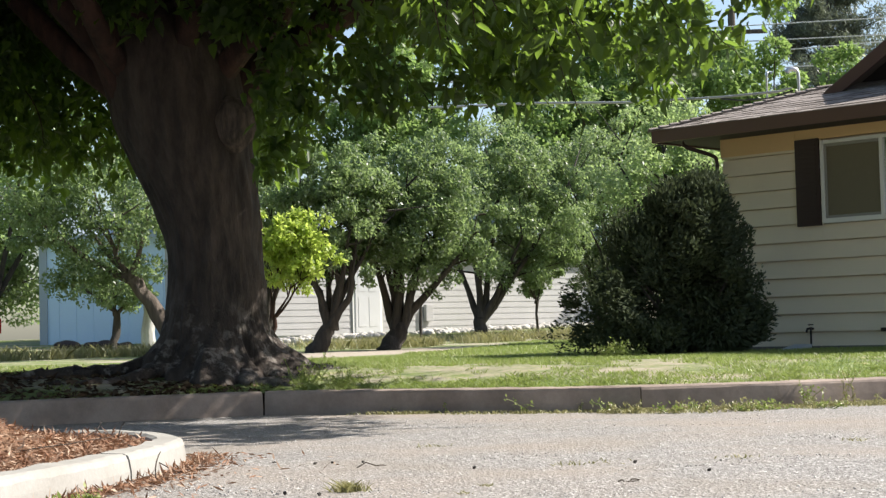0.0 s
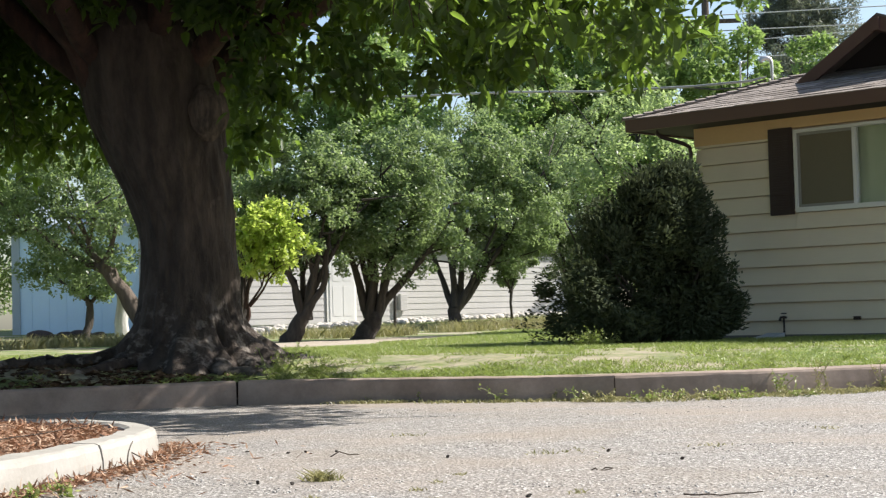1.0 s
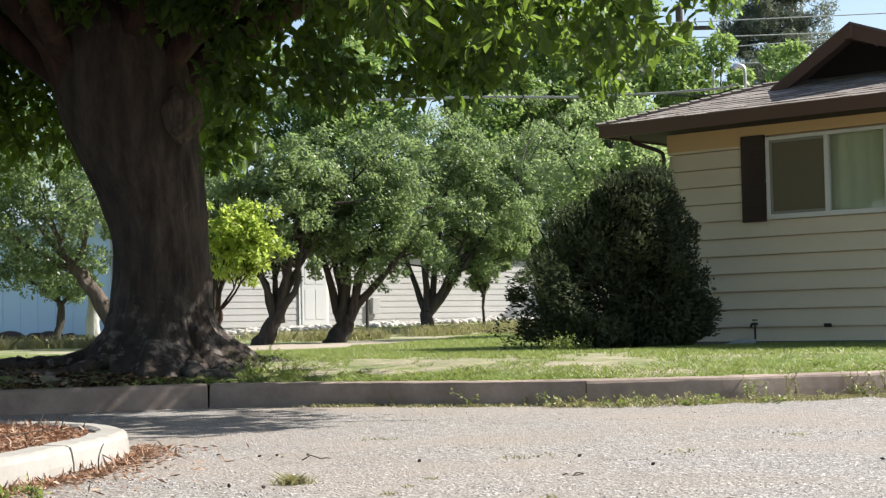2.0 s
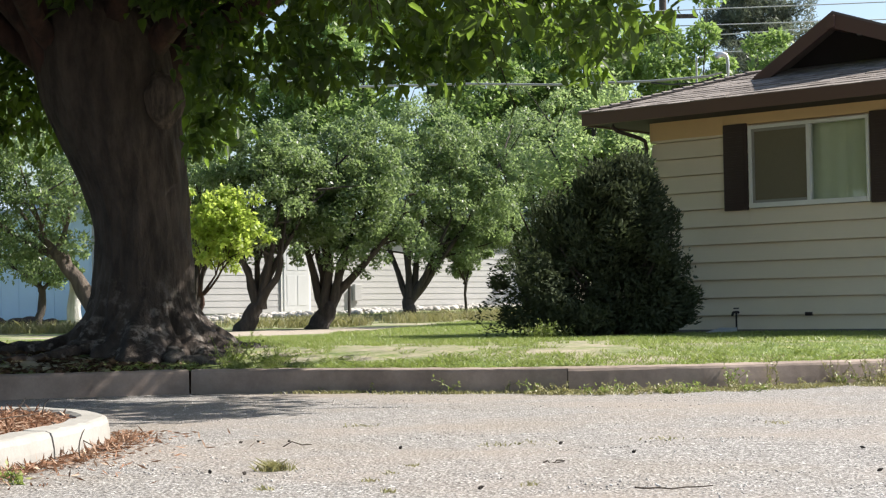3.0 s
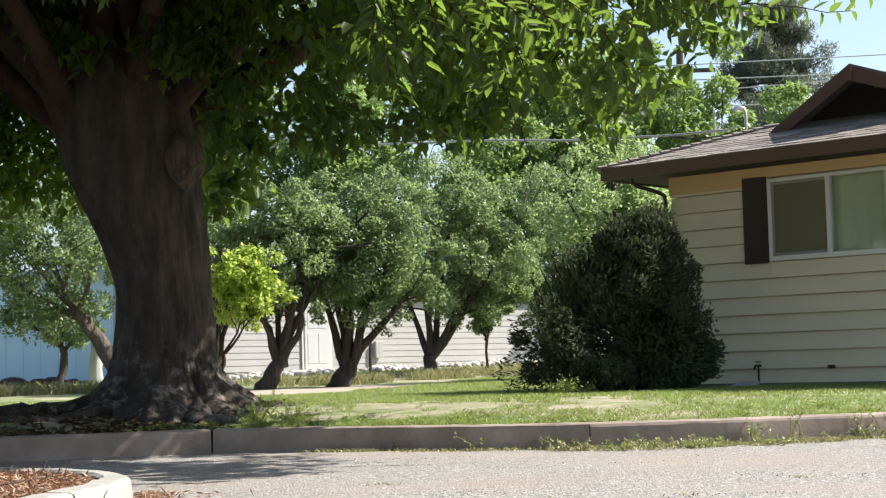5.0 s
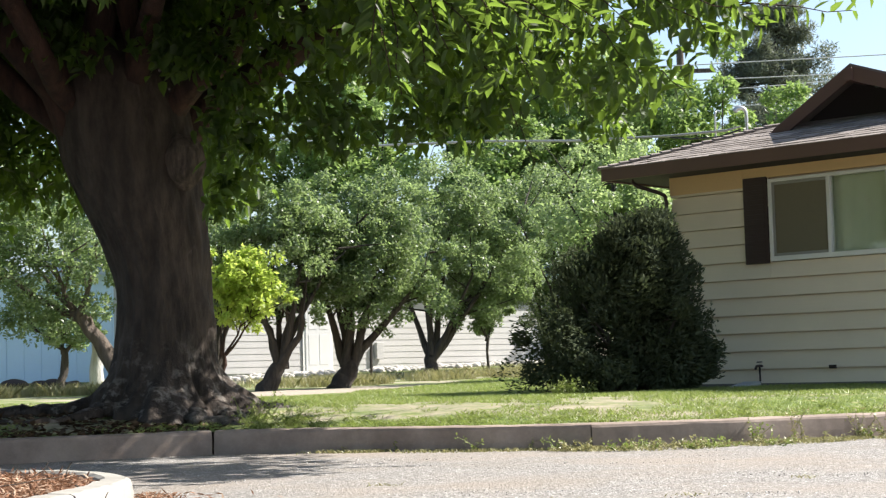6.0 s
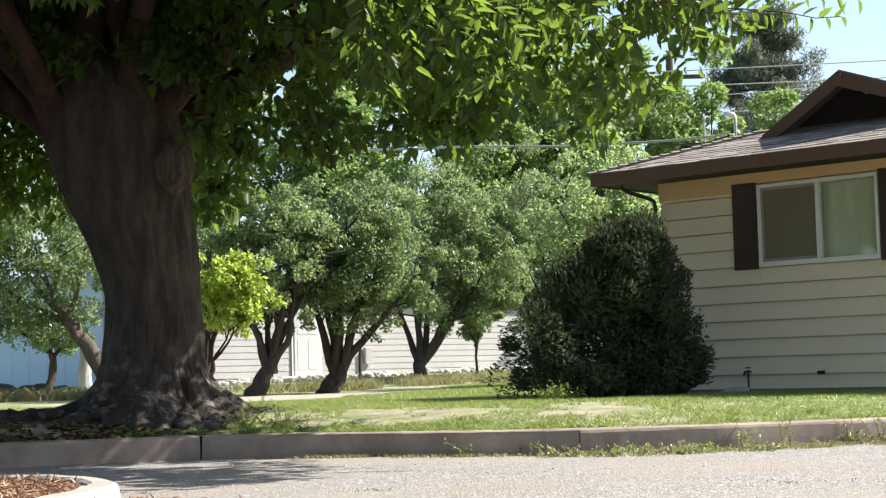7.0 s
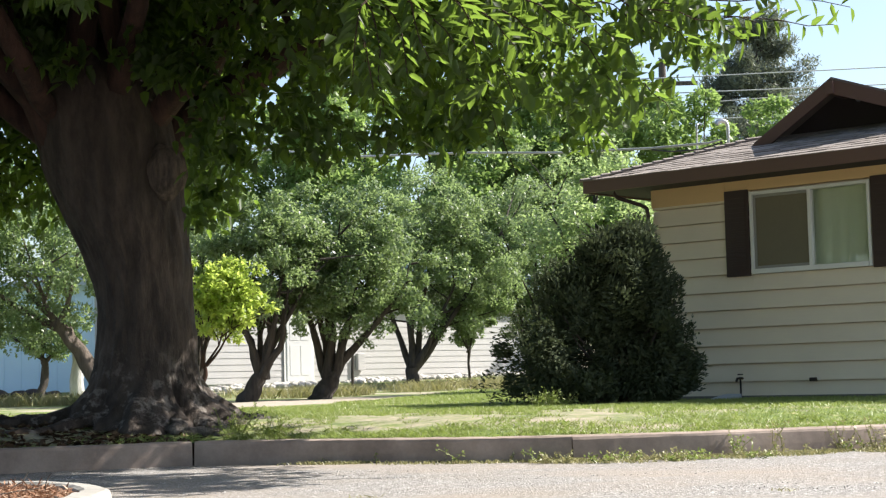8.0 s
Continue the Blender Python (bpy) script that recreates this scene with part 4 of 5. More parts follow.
# ---------------------------------------------------------------- orchard row
def orchard_tree(name, base, lean, fork, limbs, crown_c, crown_r, count, bark, leaf, label, r0=0.2, leaf_size=(0.085, 0.05), seed=1, parts=100, kind_crown="stuff", skirt=0.86):
    """A short trunk that forks low into upright limbs under a crown of many small leaves."""
    g = np.random.default_rng(seed)
    base = np.asarray(base, float)
    r0 = 0.82 * r0
    root = tagged(new(name), label, "tree")
    top = base + np.array([lean[0], lean[1], fork])
    line = bent(base - np.array([0, 0, 0.12]), top, 0.025, 8, 0, g)
    rad = np.linspace(r0 * 1.12, r0 * 0.9, 8)
    rad[:2] = r0 * 1.35, r0 * 1.18
    v, f = tube_arrays(line, rad, 14)
    v += np.array([noise.noise(tuple(p * 5)) for p in v])[:, None] * 0.04
    under(new("trunk", fast_mesh("trunk", v, f, bark, True)), root)
    cc, cr = np.asarray(crown_c, float), np.asarray(crown_r, float)
    ends = []
    for k in range(limbs):
        fan = 1.7 * (k + 0.5 + 0.25 * g.uniform(-1, 1)) / limbs - 0.85
        end = cc + cr * np.array([fan, 0.5 * g.uniform(-1, 1), g.uniform(-0.15, 0.55)])
        start = line[-1] - np.array([0, 0, 0.05])
        p = bent(start, end, 0.04 * min(1.0, cr.mean() / 1.2), 8, -0.05 * min(1.0, cr.mean() / 1.2), g)
        tubes = [(p, r0 * np.array([0.60, 0.48, 0.40, 0.33, 0.27, 0.2, 0.13, 0.04]))]
        for i in (3, 4, 5, 6, 7):
            q = p[i] + g.normal(0, 0.33, 3) * cr + np.array([0, 0, 0.25])
            q[2] = max(q[2], p[i][2] + 0.05, cc[2] - 0.5 * cr[2])
            tubes.append((bent(p[i], q, 0.02, 5, 0, g), np.linspace(min(0.022, 0.25 * r0), 0.005, 5)))
            ends.append(q)
        under(new("limb", tubes_mesh("limb", tubes, bark, 8)), root)
    q = g.normal(0, 1, (parts, 3))
    q /= np.linalg.norm(q, axis=1)[:, None]
    c = cc + q * cr * g.uniform(0.35, 0.95, (parts, 1))
    c = np.concatenate([c, np.array(ends)])
    rr = g.uniform(0.09, 0.23, len(c))[:, None] * cr.mean()
    pts = clumps(c, np.concatenate([rr, rr, rr * 0.8], 1), np.full(len(c), count / len(c)), g, 0.45)
    pts = pts[pts[:, 2] > cc[2] - cr[2] * skirt + 0.45 * soft_noise(pts[:, 0], pts[:, 1], 2.0)]
    leafs = under(new("crown", leaf_mesh("crown", pts, leaf, leaf_size[0], leaf_size[1], 0.25, 1.0, g, False)), root)
    tagged(leafs, kind=kind_crown)
    return root


PEAR = "dark-barked ornamental tree with small grey-green leaves, forking low"
PSIZE = (0.078, 0.044)
for base, lean, fork, limbs, cc, cr, count, r0, seed in (
        ((-3.36, 26.9, 0.33), (0.30, 0.1), 0.42, 7, (-2.92, 27.0, 2.52), (1.16, 1.0, 1.52), 30000, 0.165, 3),
        ((-2.17, 27.8, 0.34), (0.20, 0.1), 0.40, 7, (-1.70, 27.9, 2.66), (1.4, 1.1, 1.62), 42000, 0.20, 4),
        ((-0.82, 35, 0.46), (0.06, 0.1), 0.42, 7, (-0.2, 35.2, 3.15), (1.95, 1.3, 2.0), 46000, 0.18, 5),
        ((-4.5, 28.5, 0.36), (0.10, 0.1), 0.35, 5, (-4.45, 28.7, 2.8), (1.15, 1.1, 1.7), 18000, 0.16, 6),
        ((1.9, 38.0, 0.55), (0.0, 0.1), 0.8, 4, (1.75, 38.0, 3.3), (1.9, 1.3, 2.3), 42000, 0.15, 9)):
    orchard_tree("orchard_tree", base, lean, fork, limbs, cc, cr, count, M_PEAR, M_PLEAF, PEAR, r0, PSIZE, seed, 110, "stuff", 0.80)
orchard_tree("orchard_tree", (-5.45, 27, 0.34), (-0.85, 0.0), 1.3, 4, (-7.1, 27.2, 2.75), (1.75, 1.4, 1.7), 25000, M_PALE, M_PLEAF,
             "pale-barked leaning ornamental tree with small grey-green leaves", 0.15, PSIZE, 7)
orchard_tree("orchard_tree", (-8.3, 34, 0.44), (0.0, 0.0), 0.8, 3, (-8.3, 34, 1.75), (1.0, 0.8, 0.65), 9000, M_PEAR, M_PLEAF, "low dark-leaved tree before the pale blue shed", 0.10, PSIZE, 8)
orchard_tree("sapling", (0.42, 36, 0.5), (0.02, 0.0), 0.75, 3, (0.45, 36, 1.9), (0.62, 0.5, 0.95), 8000, M_PEAR, M_PLEAF, "slender young tree before the white shed", 0.045, PSIZE, 10, 44)
orchard_tree("young_tree", (-3.35, 22, 0.31), (0.1, 0.0), 0.6, 4, (-2.96, 22, 1.74), (0.56, 0.45, 0.72), 6200, M_LIMB, M_YLEAF,
             "sunlit yellow-green young tree behind the great trunk", 0.045, (0.085, 0.046), 11, 80)

# taller trees behind the row
FAR = "tall leafy green tree behind the orchard row"
for x, y, zc, r, h, leaf, count, s in ((2.75, 29.5, 3.2, 1.35, 2.2, M_SLEAF, 17000, 20), (3.9, 38.2, 2.7, 1.3, 1.5, M_SLEAF, 14000, 29), (5.3, 46.5, 6.0, 2.9, 3.8, M_FLEAF, 44000, 21), (1.2, 46, 6.2, 2.9, 3.8, M_FLEAF, 36000, 22), (-3.0, 47, 6.6, 3.2, 4.2, M_FLEAF, 36000, 23),
                                       (-8.5, 47, 6.4, 3.4, 4.2, M_FLEAF, 32000, 24), (-14.5, 45, 5.8, 4.0, 4.2, M_FLEAF, 20000, 25), (8.6, 46, 5.2, 2.6, 3.4, M_FLEAF, 34000, 26), (3.2, 50, 7.4, 2.8, 3.2, M_FLEAF, 26000, 30),
                                       (-16.5, 48, 2.6, 3.2, 2.4, M_PLEAF, 20000, 27), (-12.6, 33.5, 2.5, 1.5, 1.5, M_PLEAF, 26000, 28)):
    orchard_tree("background_tree", (x, y, 0.6), (0.1, 0), 1.2, 5, (x, y, zc), (r, r, h), count, M_PEAR, leaf, FAR, 0.22, (0.085, 0.055) if y < 30 else (0.13, 0.08) if y < 42 else (0.17, 0.10), s, 70)


def conifer(x, y, h, r, seed):
    """A broad old pine: whorls of drooping boughs with needle tufts."""
    g = np.random.default_rng(seed)
    root = tagged(new("pine_tree"), "tall grey-green pine beyond the house roof", "tree")
    line = np.array([(x, y, 0.3), (x + 0.1, y, h * 0.5), (x, y, h)])
    under(new("trunk", tubes_mesh("trunk", [(line, np.array([0.3, 0.2, 0.05]))], M_PEAR, 10)), root)
    tubes, tips = [], []
    for k in range(90):
        z = h * g.uniform(0.3, 1.0)
        th = g.uniform(0, 2 * np.pi)
        reach = r * (1 - 0.75 * max(0, (z / h - 0.45) / 0.55) ** 1.6) * g.uniform(0.6, 1.1)
        e = np.array([x + reach * np.cos(th), y + reach * np.sin(th), z + g.uniform(0.0, 0.6)])
        p = bent((x, y, z), e, 0.06, 6, -0.15, g)
        tubes.append((p, np.linspace(0.06, 0.015, 6)))
        tips += [p[i] + g.normal(0, 0.2, 3) for i in (2, 3, 4, 5, 5) for _ in range(2)]
    tagged(under(new("bough", tubes_mesh("bough", tubes, M_PEAR, 5)), root), kind="stuff")
    tips = np.array(tips)
    pts = clumps(tips, np.full((len(tips), 3), 0.38) * np.array([1, 1, 0.6]), np.full(len(tips), 120), g, 0.3)
    tagged(under(new("needles", leaf_mesh("needles", pts, M_PINE, 0.22, 0.045, -0.3, 0.8, g, False)), root), kind="stuff")


conifer(11.6, 60, 13.2, 3.0, 41)


# ---------------------------------------------------------------- shrub by the house corner
def shrub():
    g = np.random.default_rng(31)
    root = tagged(new("shrub"), "large dark rounded evergreen shrub against the house corner", "shrub")
    for _ in range(16):
        th = g.uniform(0, 2 * np.pi)
        e = np.array([1.72 + 0.9 * np.cos(th), 18.1 + 0.6 * np.sin(th), g.uniform(0.9, 1.8)])
        line = bent((1.72 + 0.2 * np.cos(th), 18.1 + 0.2 * np.sin(th), 0.2), e, 0.05, 6, 0, g)
        under(new("stem", tubes_mesh("stem", [(line, np.linspace(0.035, 0.008, 6))], M_PEAR, 6)), root)
    n = 460
    h = g.uniform(0.36, 2.12, n) ** 1.0
    th = g.uniform(0, 2 * np.pi, n)
    girth = np.where(h < 1.0, 1.04 - 0.04 * np.clip(h, 0, 1), np.clip(1 - ((h - 1.0) / 1.22), 0.02, 1) ** 0.62)
    girth *= (1 + 0.18 * np.sin(3 * th + 2.6 * h) + 0.2 * np.sin(5 * th + 6 * h) + 0.15 * np.sin(9 * th + 4 * h)) * g.uniform(0.1, 1.0, n) ** 0.5
    c = np.stack([1.32 + 0.30 * h + 0.92 * girth * np.cos(th), 18.1 + 0.85 * girth * np.sin(th), h], 1)
    rr = g.uniform(0.07, 0.24, (n, 1))
    # a lower skirt of growth along the wall
    low = g.normal(0, 1, (130, 3))
    low = np.array([2.22, 17.85, 0.62]) + low / np.linalg.norm(low, axis=1)[:, None] * np.array([0.44, 0.30, 0.36]) * g.uniform(0.1, 1, (130, 1)) ** 0.5
    c = np.concatenate([c, low])
    rr = np.concatenate([rr, g.uniform(0.08, 0.2, (130, 1))])
    # a taller shoulder beside the house corner
    high = g.normal(0, 1, (90, 3))
    high = np.array([2.08, 18.25, 1.5]) + high / np.linalg.norm(high, axis=1)[:, None] * np.array([0.30, 0.38, 0.78]) * g.uniform(0.1, 1, (90, 1)) ** 0.5
    c = np.concatenate([c, high])
    rr = np.concatenate([rr, g.uniform(0.07, 0.18, (90, 1))])
    pts = clumps(c, np.concatenate([rr, rr, rr], 1), np.full(len(c), 165), g, 0.4)
    pts = pts[pts[:, 2] > 0.36 + 0.16 * soft_noise(pts[:, 0] * 1.5, pts[:, 1], 3.0)]
    # nothing grows through the wall
    wall_v = (pts[:, 0] - 2.4733) * 0.664 + (pts[:, 1] - 19.5) * 0.748
    pts = pts[(wall_v < -0.06) | (((pts[:, 0] - 2.4733) * 0.748 - (pts[:, 1] - 19.5) * 0.664) < -0.06)]
    out = (pts - np.array([1.72, 18.1, 1.0]))
    flow = out / np.linalg.norm(out, axis=1)[:, None]
    # sprays: leaves that lie together point the same way
    bend = np.stack([soft_noise(pts[:, 0] + 7 * i, pts[:, 2] + pts[:, 1], 4.5) for i in range(3)], 1)
    flow = flow + 2.2 * bend + np.array([0, 0, 0.25])
    leafs = under(new("foliage", leaf_mesh("foliage", pts, M_BUSH, 0.062, 0.027, 0.0, 0.4, g, False, flow)), root)
    tagged(leafs, kind="stuff")


shrub()


# ---------------------------------------------------------------- sheds behind the row
def shed(name, label, m, length, deep, base, eave, pitch, mat, trim, board, count, upright=False):
    root = tagged(new(name), label, "shed")
    root.matrix_world = m
    w = part("wall", boxed((0, 0.02, base - 0.4), (length, deep, eave)), mat, root)
    if upright:
        for i in range(int(length / board)):
            part("wall_board", boxed((i * board + 0.004, 0.004, base - 0.1), ((i + 1) * board - 0.004, 0.019, eave)), mat, w)
        part("corner_post", boxed((-0.06, -0.03, base - 0.1), (0.14, 0.003, eave), 0.004), trim, root, "grey corner post")
        count = 0
    for i in range(count):
        z = base + i * board
        bm = prism(bmesh.new(), [(0.0, 0.019, z), (0.0, 0.001, z), (0.0, 0.010, z + board - 0.003), (0.0, 0.019, z + board - 0.003)], (length, 0, 0))
        part("siding_board", bm, mat, w)
    bm = prism(bmesh.new(), [(-0.3, -0.35, eave - 0.05), (-0.3, deep / 2, eave + deep / 2 * pitch), (-0.3, deep + 0.35, eave - 0.05), (-0.3, deep + 0.35, eave - 0.17), (-0.3, deep / 2, eave + deep / 2 * pitch - 0.14), (-0.3, -0.35, eave - 0.17)], (length + 0.6, 0, 0))
    part("roof", bm, trim, root)
    return root


white_shed = shed("white_shed", "long white lap-sided shed behind the orchard row", pose(-6.7, 35.7, 0, 0, 0, 42), 13, 6, 0.64, 3.0, 0.3, M_SHED, M_GREYBLUE, 0.145, 16)
blue_shed = shed("blue_shed", "pale blue boarded shed in shade", pose(-10.95, 37.8, 0, 0, 0, -14), 4.4, 4, 0.5, 3.1, 0.3, M_BLUE, M_GREYBLUE, 0.44, 8, True)


def shed_door(u):
    part("door_frame", boxed((u - 0.07, -0.03, 0.62), (u + 0.79, -0.013, 2.72), 0.005), M_WHITE, white_shed)
    d = part("door", boxed((u, -0.05, 0.66), (u + 0.72, -0.031, 2.64), 0.006), M_DOOR, white_shed, "white panelled door")
    for a, b in ((0.08, 0.33), (0.39, 0.64)):
        for z0, z1 in ((0.8, 1.5), (1.62, 2.45)):
            part("panel", boxed((u + a, -0.056, z0), (u + b, -0.0505, z1), 0.004), M_DOOR, d)


shed_door(3.95)
meter = tagged(new("meter_box"), "pale grey meter box fixed to the white shed wall", "meter box")
meter.matrix_world = pose(-6.7, 35.7, 0, 0, 0, 42)
part("case", boxed((6.0, -0.12, 0.9), (6.22, -0.014, 1.3), 0.012), M_SHED, meter)


# ---------------------------------------------------------------- hanging twigs of the great tree
TWIGS = [((-0.47, 9.7, 2.95), (-0.34, 9.6, 2.22), 22), ((-0.30, 9.7, 2.95), (-0.06, 9.6, 2.48), 16), ((-0.52, 9.9, 2.9), (-0.45, 9.8, 2.5), 12), ((0.4, 10.2, 2.95), (0.72, 10.1, 2.66), 14), ((0.05, 10.0, 2.95), (0.22, 9.95, 2.6), 12),
         ((1.0, 10.8, 3.1), (1.4, 10.7, 2.8), 14), ((1.6, 10.9, 3.05), (2.0, 10.8, 2.8), 14), ((1.9, 11.4, 3.1), (2.75, 11.4, 3.02), 16), ((2.0, 12.0, 3.35), (3.0, 11.9, 3.25), 14), ((1.2, 10.5, 2.95), (1.75, 10.4, 2.85), 12),
         ((0.35, 12.4, 2.75), (0.55, 12.3, 2.12), 9), ((0.2, 12.0, 2.8), (0.42, 12.0, 2.35), 10), 
         ((1.2, 13.0, 3.0), (1.55, 12.9, 2.6), 12), ((-4.8, 14.5, 2.9), (-4.6, 14.4, 2.2), 14), ((1.5, 13.6, 3.1), (1.9, 13.5, 2.75), 12), ((-4.4, 14.7, 2.9), (-4.2, 14.6, 2.4), 12),
         ((-0.50, 9.75, 3.0), (-0.40, 9.6, 2.32), 24), ((-0.40, 9.8, 3.0), (-0.20, 9.65, 2.42), 22), ((-0.42, 9.65, 2.85), (-0.52, 9.6, 2.4), 16), ((-0.25, 9.75, 2.9), (0.08, 9.65, 2.6), 18), ((-0.1, 9.8, 3.0), (0.2, 9.7, 2.72), 16),
         ((0.15, 10.0, 2.95), (0.45, 9.9, 2.62), 16), ((0.5, 10.1, 3.0), (0.85, 10.0, 2.72), 16), ((0.75, 10.3, 3.05), (1.1, 10.2, 2.7), 16), ((1.2, 10.6, 3.05), (1.6, 10.5, 2.72), 16), ((1.5, 10.9, 3.15), (2.1, 10.8, 2.92), 16),
         ((0.3, 11.2, 2.95), (0.5, 11.1, 2.5), 14), ((0.9, 11.4, 3.0), (1.2, 11.3, 2.6), 14)]
for a, b, n in TWIGS:
    twig_spray(bent(a, b, 0.02, 6, 0.05, gen), int(1.1 * n), M_LEAF, 0.14, 0.052, tree)


# ---------------------------------------------------------------- grass, weeds, stones
gg = np.random.default_rng(77)


def on_lawn(x, y, sink=0.004):
    return np.stack([x, y, ground_z(x, y) - sink], 1)


def tufts(cx, cy, spread, per):
    x = np.repeat(cx, per) + gg.normal(0, spread, len(cx) * per)
    y = np.repeat(cy, per) + gg.normal(0, spread, len(cx) * per)
    return x, y


# short lawn: thick by the house, a strip before the track
n = 190000
x, y = gg.uniform(-2.6, 6.5, n), 12.4 + 9.1 * gg.uniform(0, 1, n) ** 1.4
thick = soft_noise(x, y, 0.9) + 0.5 * soft_noise(x, y, 3.0)
bare = (x < 1.6 + 0.5 * thick) & (y > 13.05) & (y < 15.2 + 0.5 * thick)
cover = np.where(bare, (thick + 1.1 * soft_noise(x, y, 6.0) - 0.45) / 0.5, np.maximum((thick + 0.15) / 0.5, -0.1)) + 0.5
keep = (y > kerb_y(x) + 0.2) & (gg.uniform(0, 1, n) < cover)
wv = (x - 2.4733) * 0.664 + (y - 19.5) * 0.748
keep &= ~((wv > -0.03) & ((x - 2.4733) * 0.748 - (y - 19.5) * 0.664 > -0.05))
grass = tagged(new("lawn_grass", turf("lawn_grass", on_lawn(x[keep], y[keep]), M_GRASS, 0.032, 0.005, 0.9, gg)), "short bright green lawn grass", "grass", kind="stuff")

# thin grass in the shade of the great tree
n = 40000
x, y = gg.uniform(-7.5, -2.0, n), gg.uniform(11.5, 21, n)
keep = ~((x > -5.8) & (y < 14.9) & (soft_noise(x, y, 2.2) < 0.3)) & (y > kerb_y(x) + 0.2) & (soft_noise(x, y, 0.8) + 0.5 * soft_noise(x, y, 2.6) > gg.uniform(-0.35, 0.6, n)) & ((x + 2.58) ** 2 + (y - 14.25) ** 2 > 0.7)
tagged(new("lawn_grass", turf("lawn_grass", on_lawn(x[keep], y[keep]), M_GRASS, 0.035, 0.007, 0.9, gg)), "thin patchy grass in the shade of the great tree", "grass", kind="stuff")

# fallen leaves under the great tree, added dark to deepen the shade there
n = 16000
x, y = gg.uniform(-7.8, -1.9, n), gg.uniform(11.6, 16.2, n)
keep = (y > kerb_y(x) + 0.17) & (soft_noise(x, y, 1.6) > gg.uniform(-0.9, 0.2, n)) & ((x + 2.58) ** 2 + (y - 14.25) ** 2 > 0.6)
lie = gg.normal(0, 1, (keep.sum(), 3)) * np.array([1, 1, 0.12])
M_DEAD = leaf_material("dead_leaf", (0.035, 0.022, 0.014), (0.085, 0.055, 0.035), (0.17, 0.12, 0.075), (0.06, 0.035, 0.02), 0.1, 0.8, 0.1)
tagged(new("leaf_litter", leaf_mesh("leaf_litter", on_lawn(x[keep], y[keep], -0.008), M_DEAD, 0.075, 0.045, 0.0, 0.05, gg, False, lie)),
       "dark brown fallen leaves added to deepen the shade under the great tree", "leaf litter", kind="stuff")

# coarser grass further back, up to the worn track
n = 60000
x, y = gg.uniform(-1.6, 4.5, n), gg.uniform(21.4, 33, n)
keep = (y < 21.0 + 2.1 * np.maximum(x + 2.9, 0) ** 1.5 - 0.4) & (soft_noise(x, y, 0.9) + 0.5 * soft_noise(x, y, 3.0) + 0.3 > gg.uniform(-0.5, 0.5, n))
wv = (x - 2.4733) * 0.664 + (y - 19.5) * 0.748
keep &= ~((wv > -0.03) & ((x - 2.4733) * 0.748 - (y - 19.5) * 0.664 > -0.05))
tagged(new("lawn_grass", turf("lawn_grass", on_lawn(x[keep], y[keep]), M_GRASS, 0.04, 0.009, 0.9, gg)), "short green lawn grass beside the worn track", "grass", kind="stuff")

# rough clumps along the kerb's lawn side and round the great trunk
cx = np.concatenate([gg.uniform(-1.75, -0.1, 36), gg.uniform(-0.1, 0.9, 16), gg.uniform(1, 5.5, 24), gg.uniform(-4.5, -1.6, 9)])
cy = kerb_y(cx) + 0.24 + np.abs(gg.normal(0, 0.28, len(cx)))
x, y = tufts(cx, cy, 0.055, 48)
keep = y > kerb_y(x) + 0.17
tagged(new("edge_grass", blades("edge_grass", on_lawn(x[keep], y[keep]), M_GRASS, 0.038, 0.006, 1.1, gg)), "rough grass clumps along the kerb", "grass", kind="stuff")

# tall weeds before the sheds
n = 34000
x = gg.uniform(-13, 4, n)
y = np.maximum(29.4 + 1.1 * (x + 2.3) * 0.75, 26.5) + np.abs(gg.normal(0, 2.0, n))
keep = ((y < 36 + 0.9 * (x + 6.7)) | (x < -6.7) & (y < 36)) & (soft_noise(x, y, 0.7) + 0.4 * soft_noise(x, y, 2.5) > -0.05)
tagged(new("tall_weeds", blades("tall_weeds", on_lawn(x[keep], y[keep]), M_DRYGRASS, 0.20, 0.011, 0.5, gg)), "tall yellow-green weeds along the track", "weeds", kind="stuff")


def weed(px, py, z, h, r, count, mat, label, seed):
    """A leafy weed: thin stalks with small leaves."""
    g = np.random.default_rng(seed)
    root = tagged(new("weed"), label, "weed", "weeds by the kerb")
    tubes, pts = [], []
    for _ in range(count):
        e = np.array([px, py, z]) + np.array([g.normal(0, r), g.normal(0, r), h * g.uniform(0.5, 1.1)])
        p = bent((px + g.normal(0, r * 0.35), py + g.normal(0, r * 0.35), z - 0.01), e, 0.008, 5, 0, g)
        tubes.append((p, np.linspace(0.004, 0.002, 5)))
        for i in range(1, 5):
            pts += [p[i] + g.normal(0, 0.012, 3) for _ in range(4)]
    tagged(under(new("stalk", tubes_mesh("stalk", tubes, mat, 5)), root), kind="stuff")
    tagged(under(new("foliage", leaf_mesh("foliage", np.array(pts), mat, 0.032, 0.015, -0.2, 0.9, g, False)), root), kind="stuff")
    return root


GREEN_WEED = "leafy green weed at the foot of the kerb"
spots = [(0.60, 0.07, 0.10, 4), (0.70, 0.16, 0.06, 6), (0.82, 0.2, 0.05, 5), (0.02, 0.05, 0.13, 2), (0.43, 0.05, 0.11, 2), (-0.98, 0.05, 0.10, 1), (-0.62, 0.05, 0.09, 1)]
spots += [(gg.uniform(1.0, 4.2), gg.uniform(0.05, 0.5), gg.uniform(0.03, 0.07), int(gg.integers(3, 7))) for _ in range(30)]
spots += [(2.45, 0.05, 0.24, 6), (2.95, 0.06, 0.24, 5), (2.12, 0.10, 0.19, 6), (3.3, 0.2, 0.2, 8), (3.15, 0.15, 0.22, 7)]
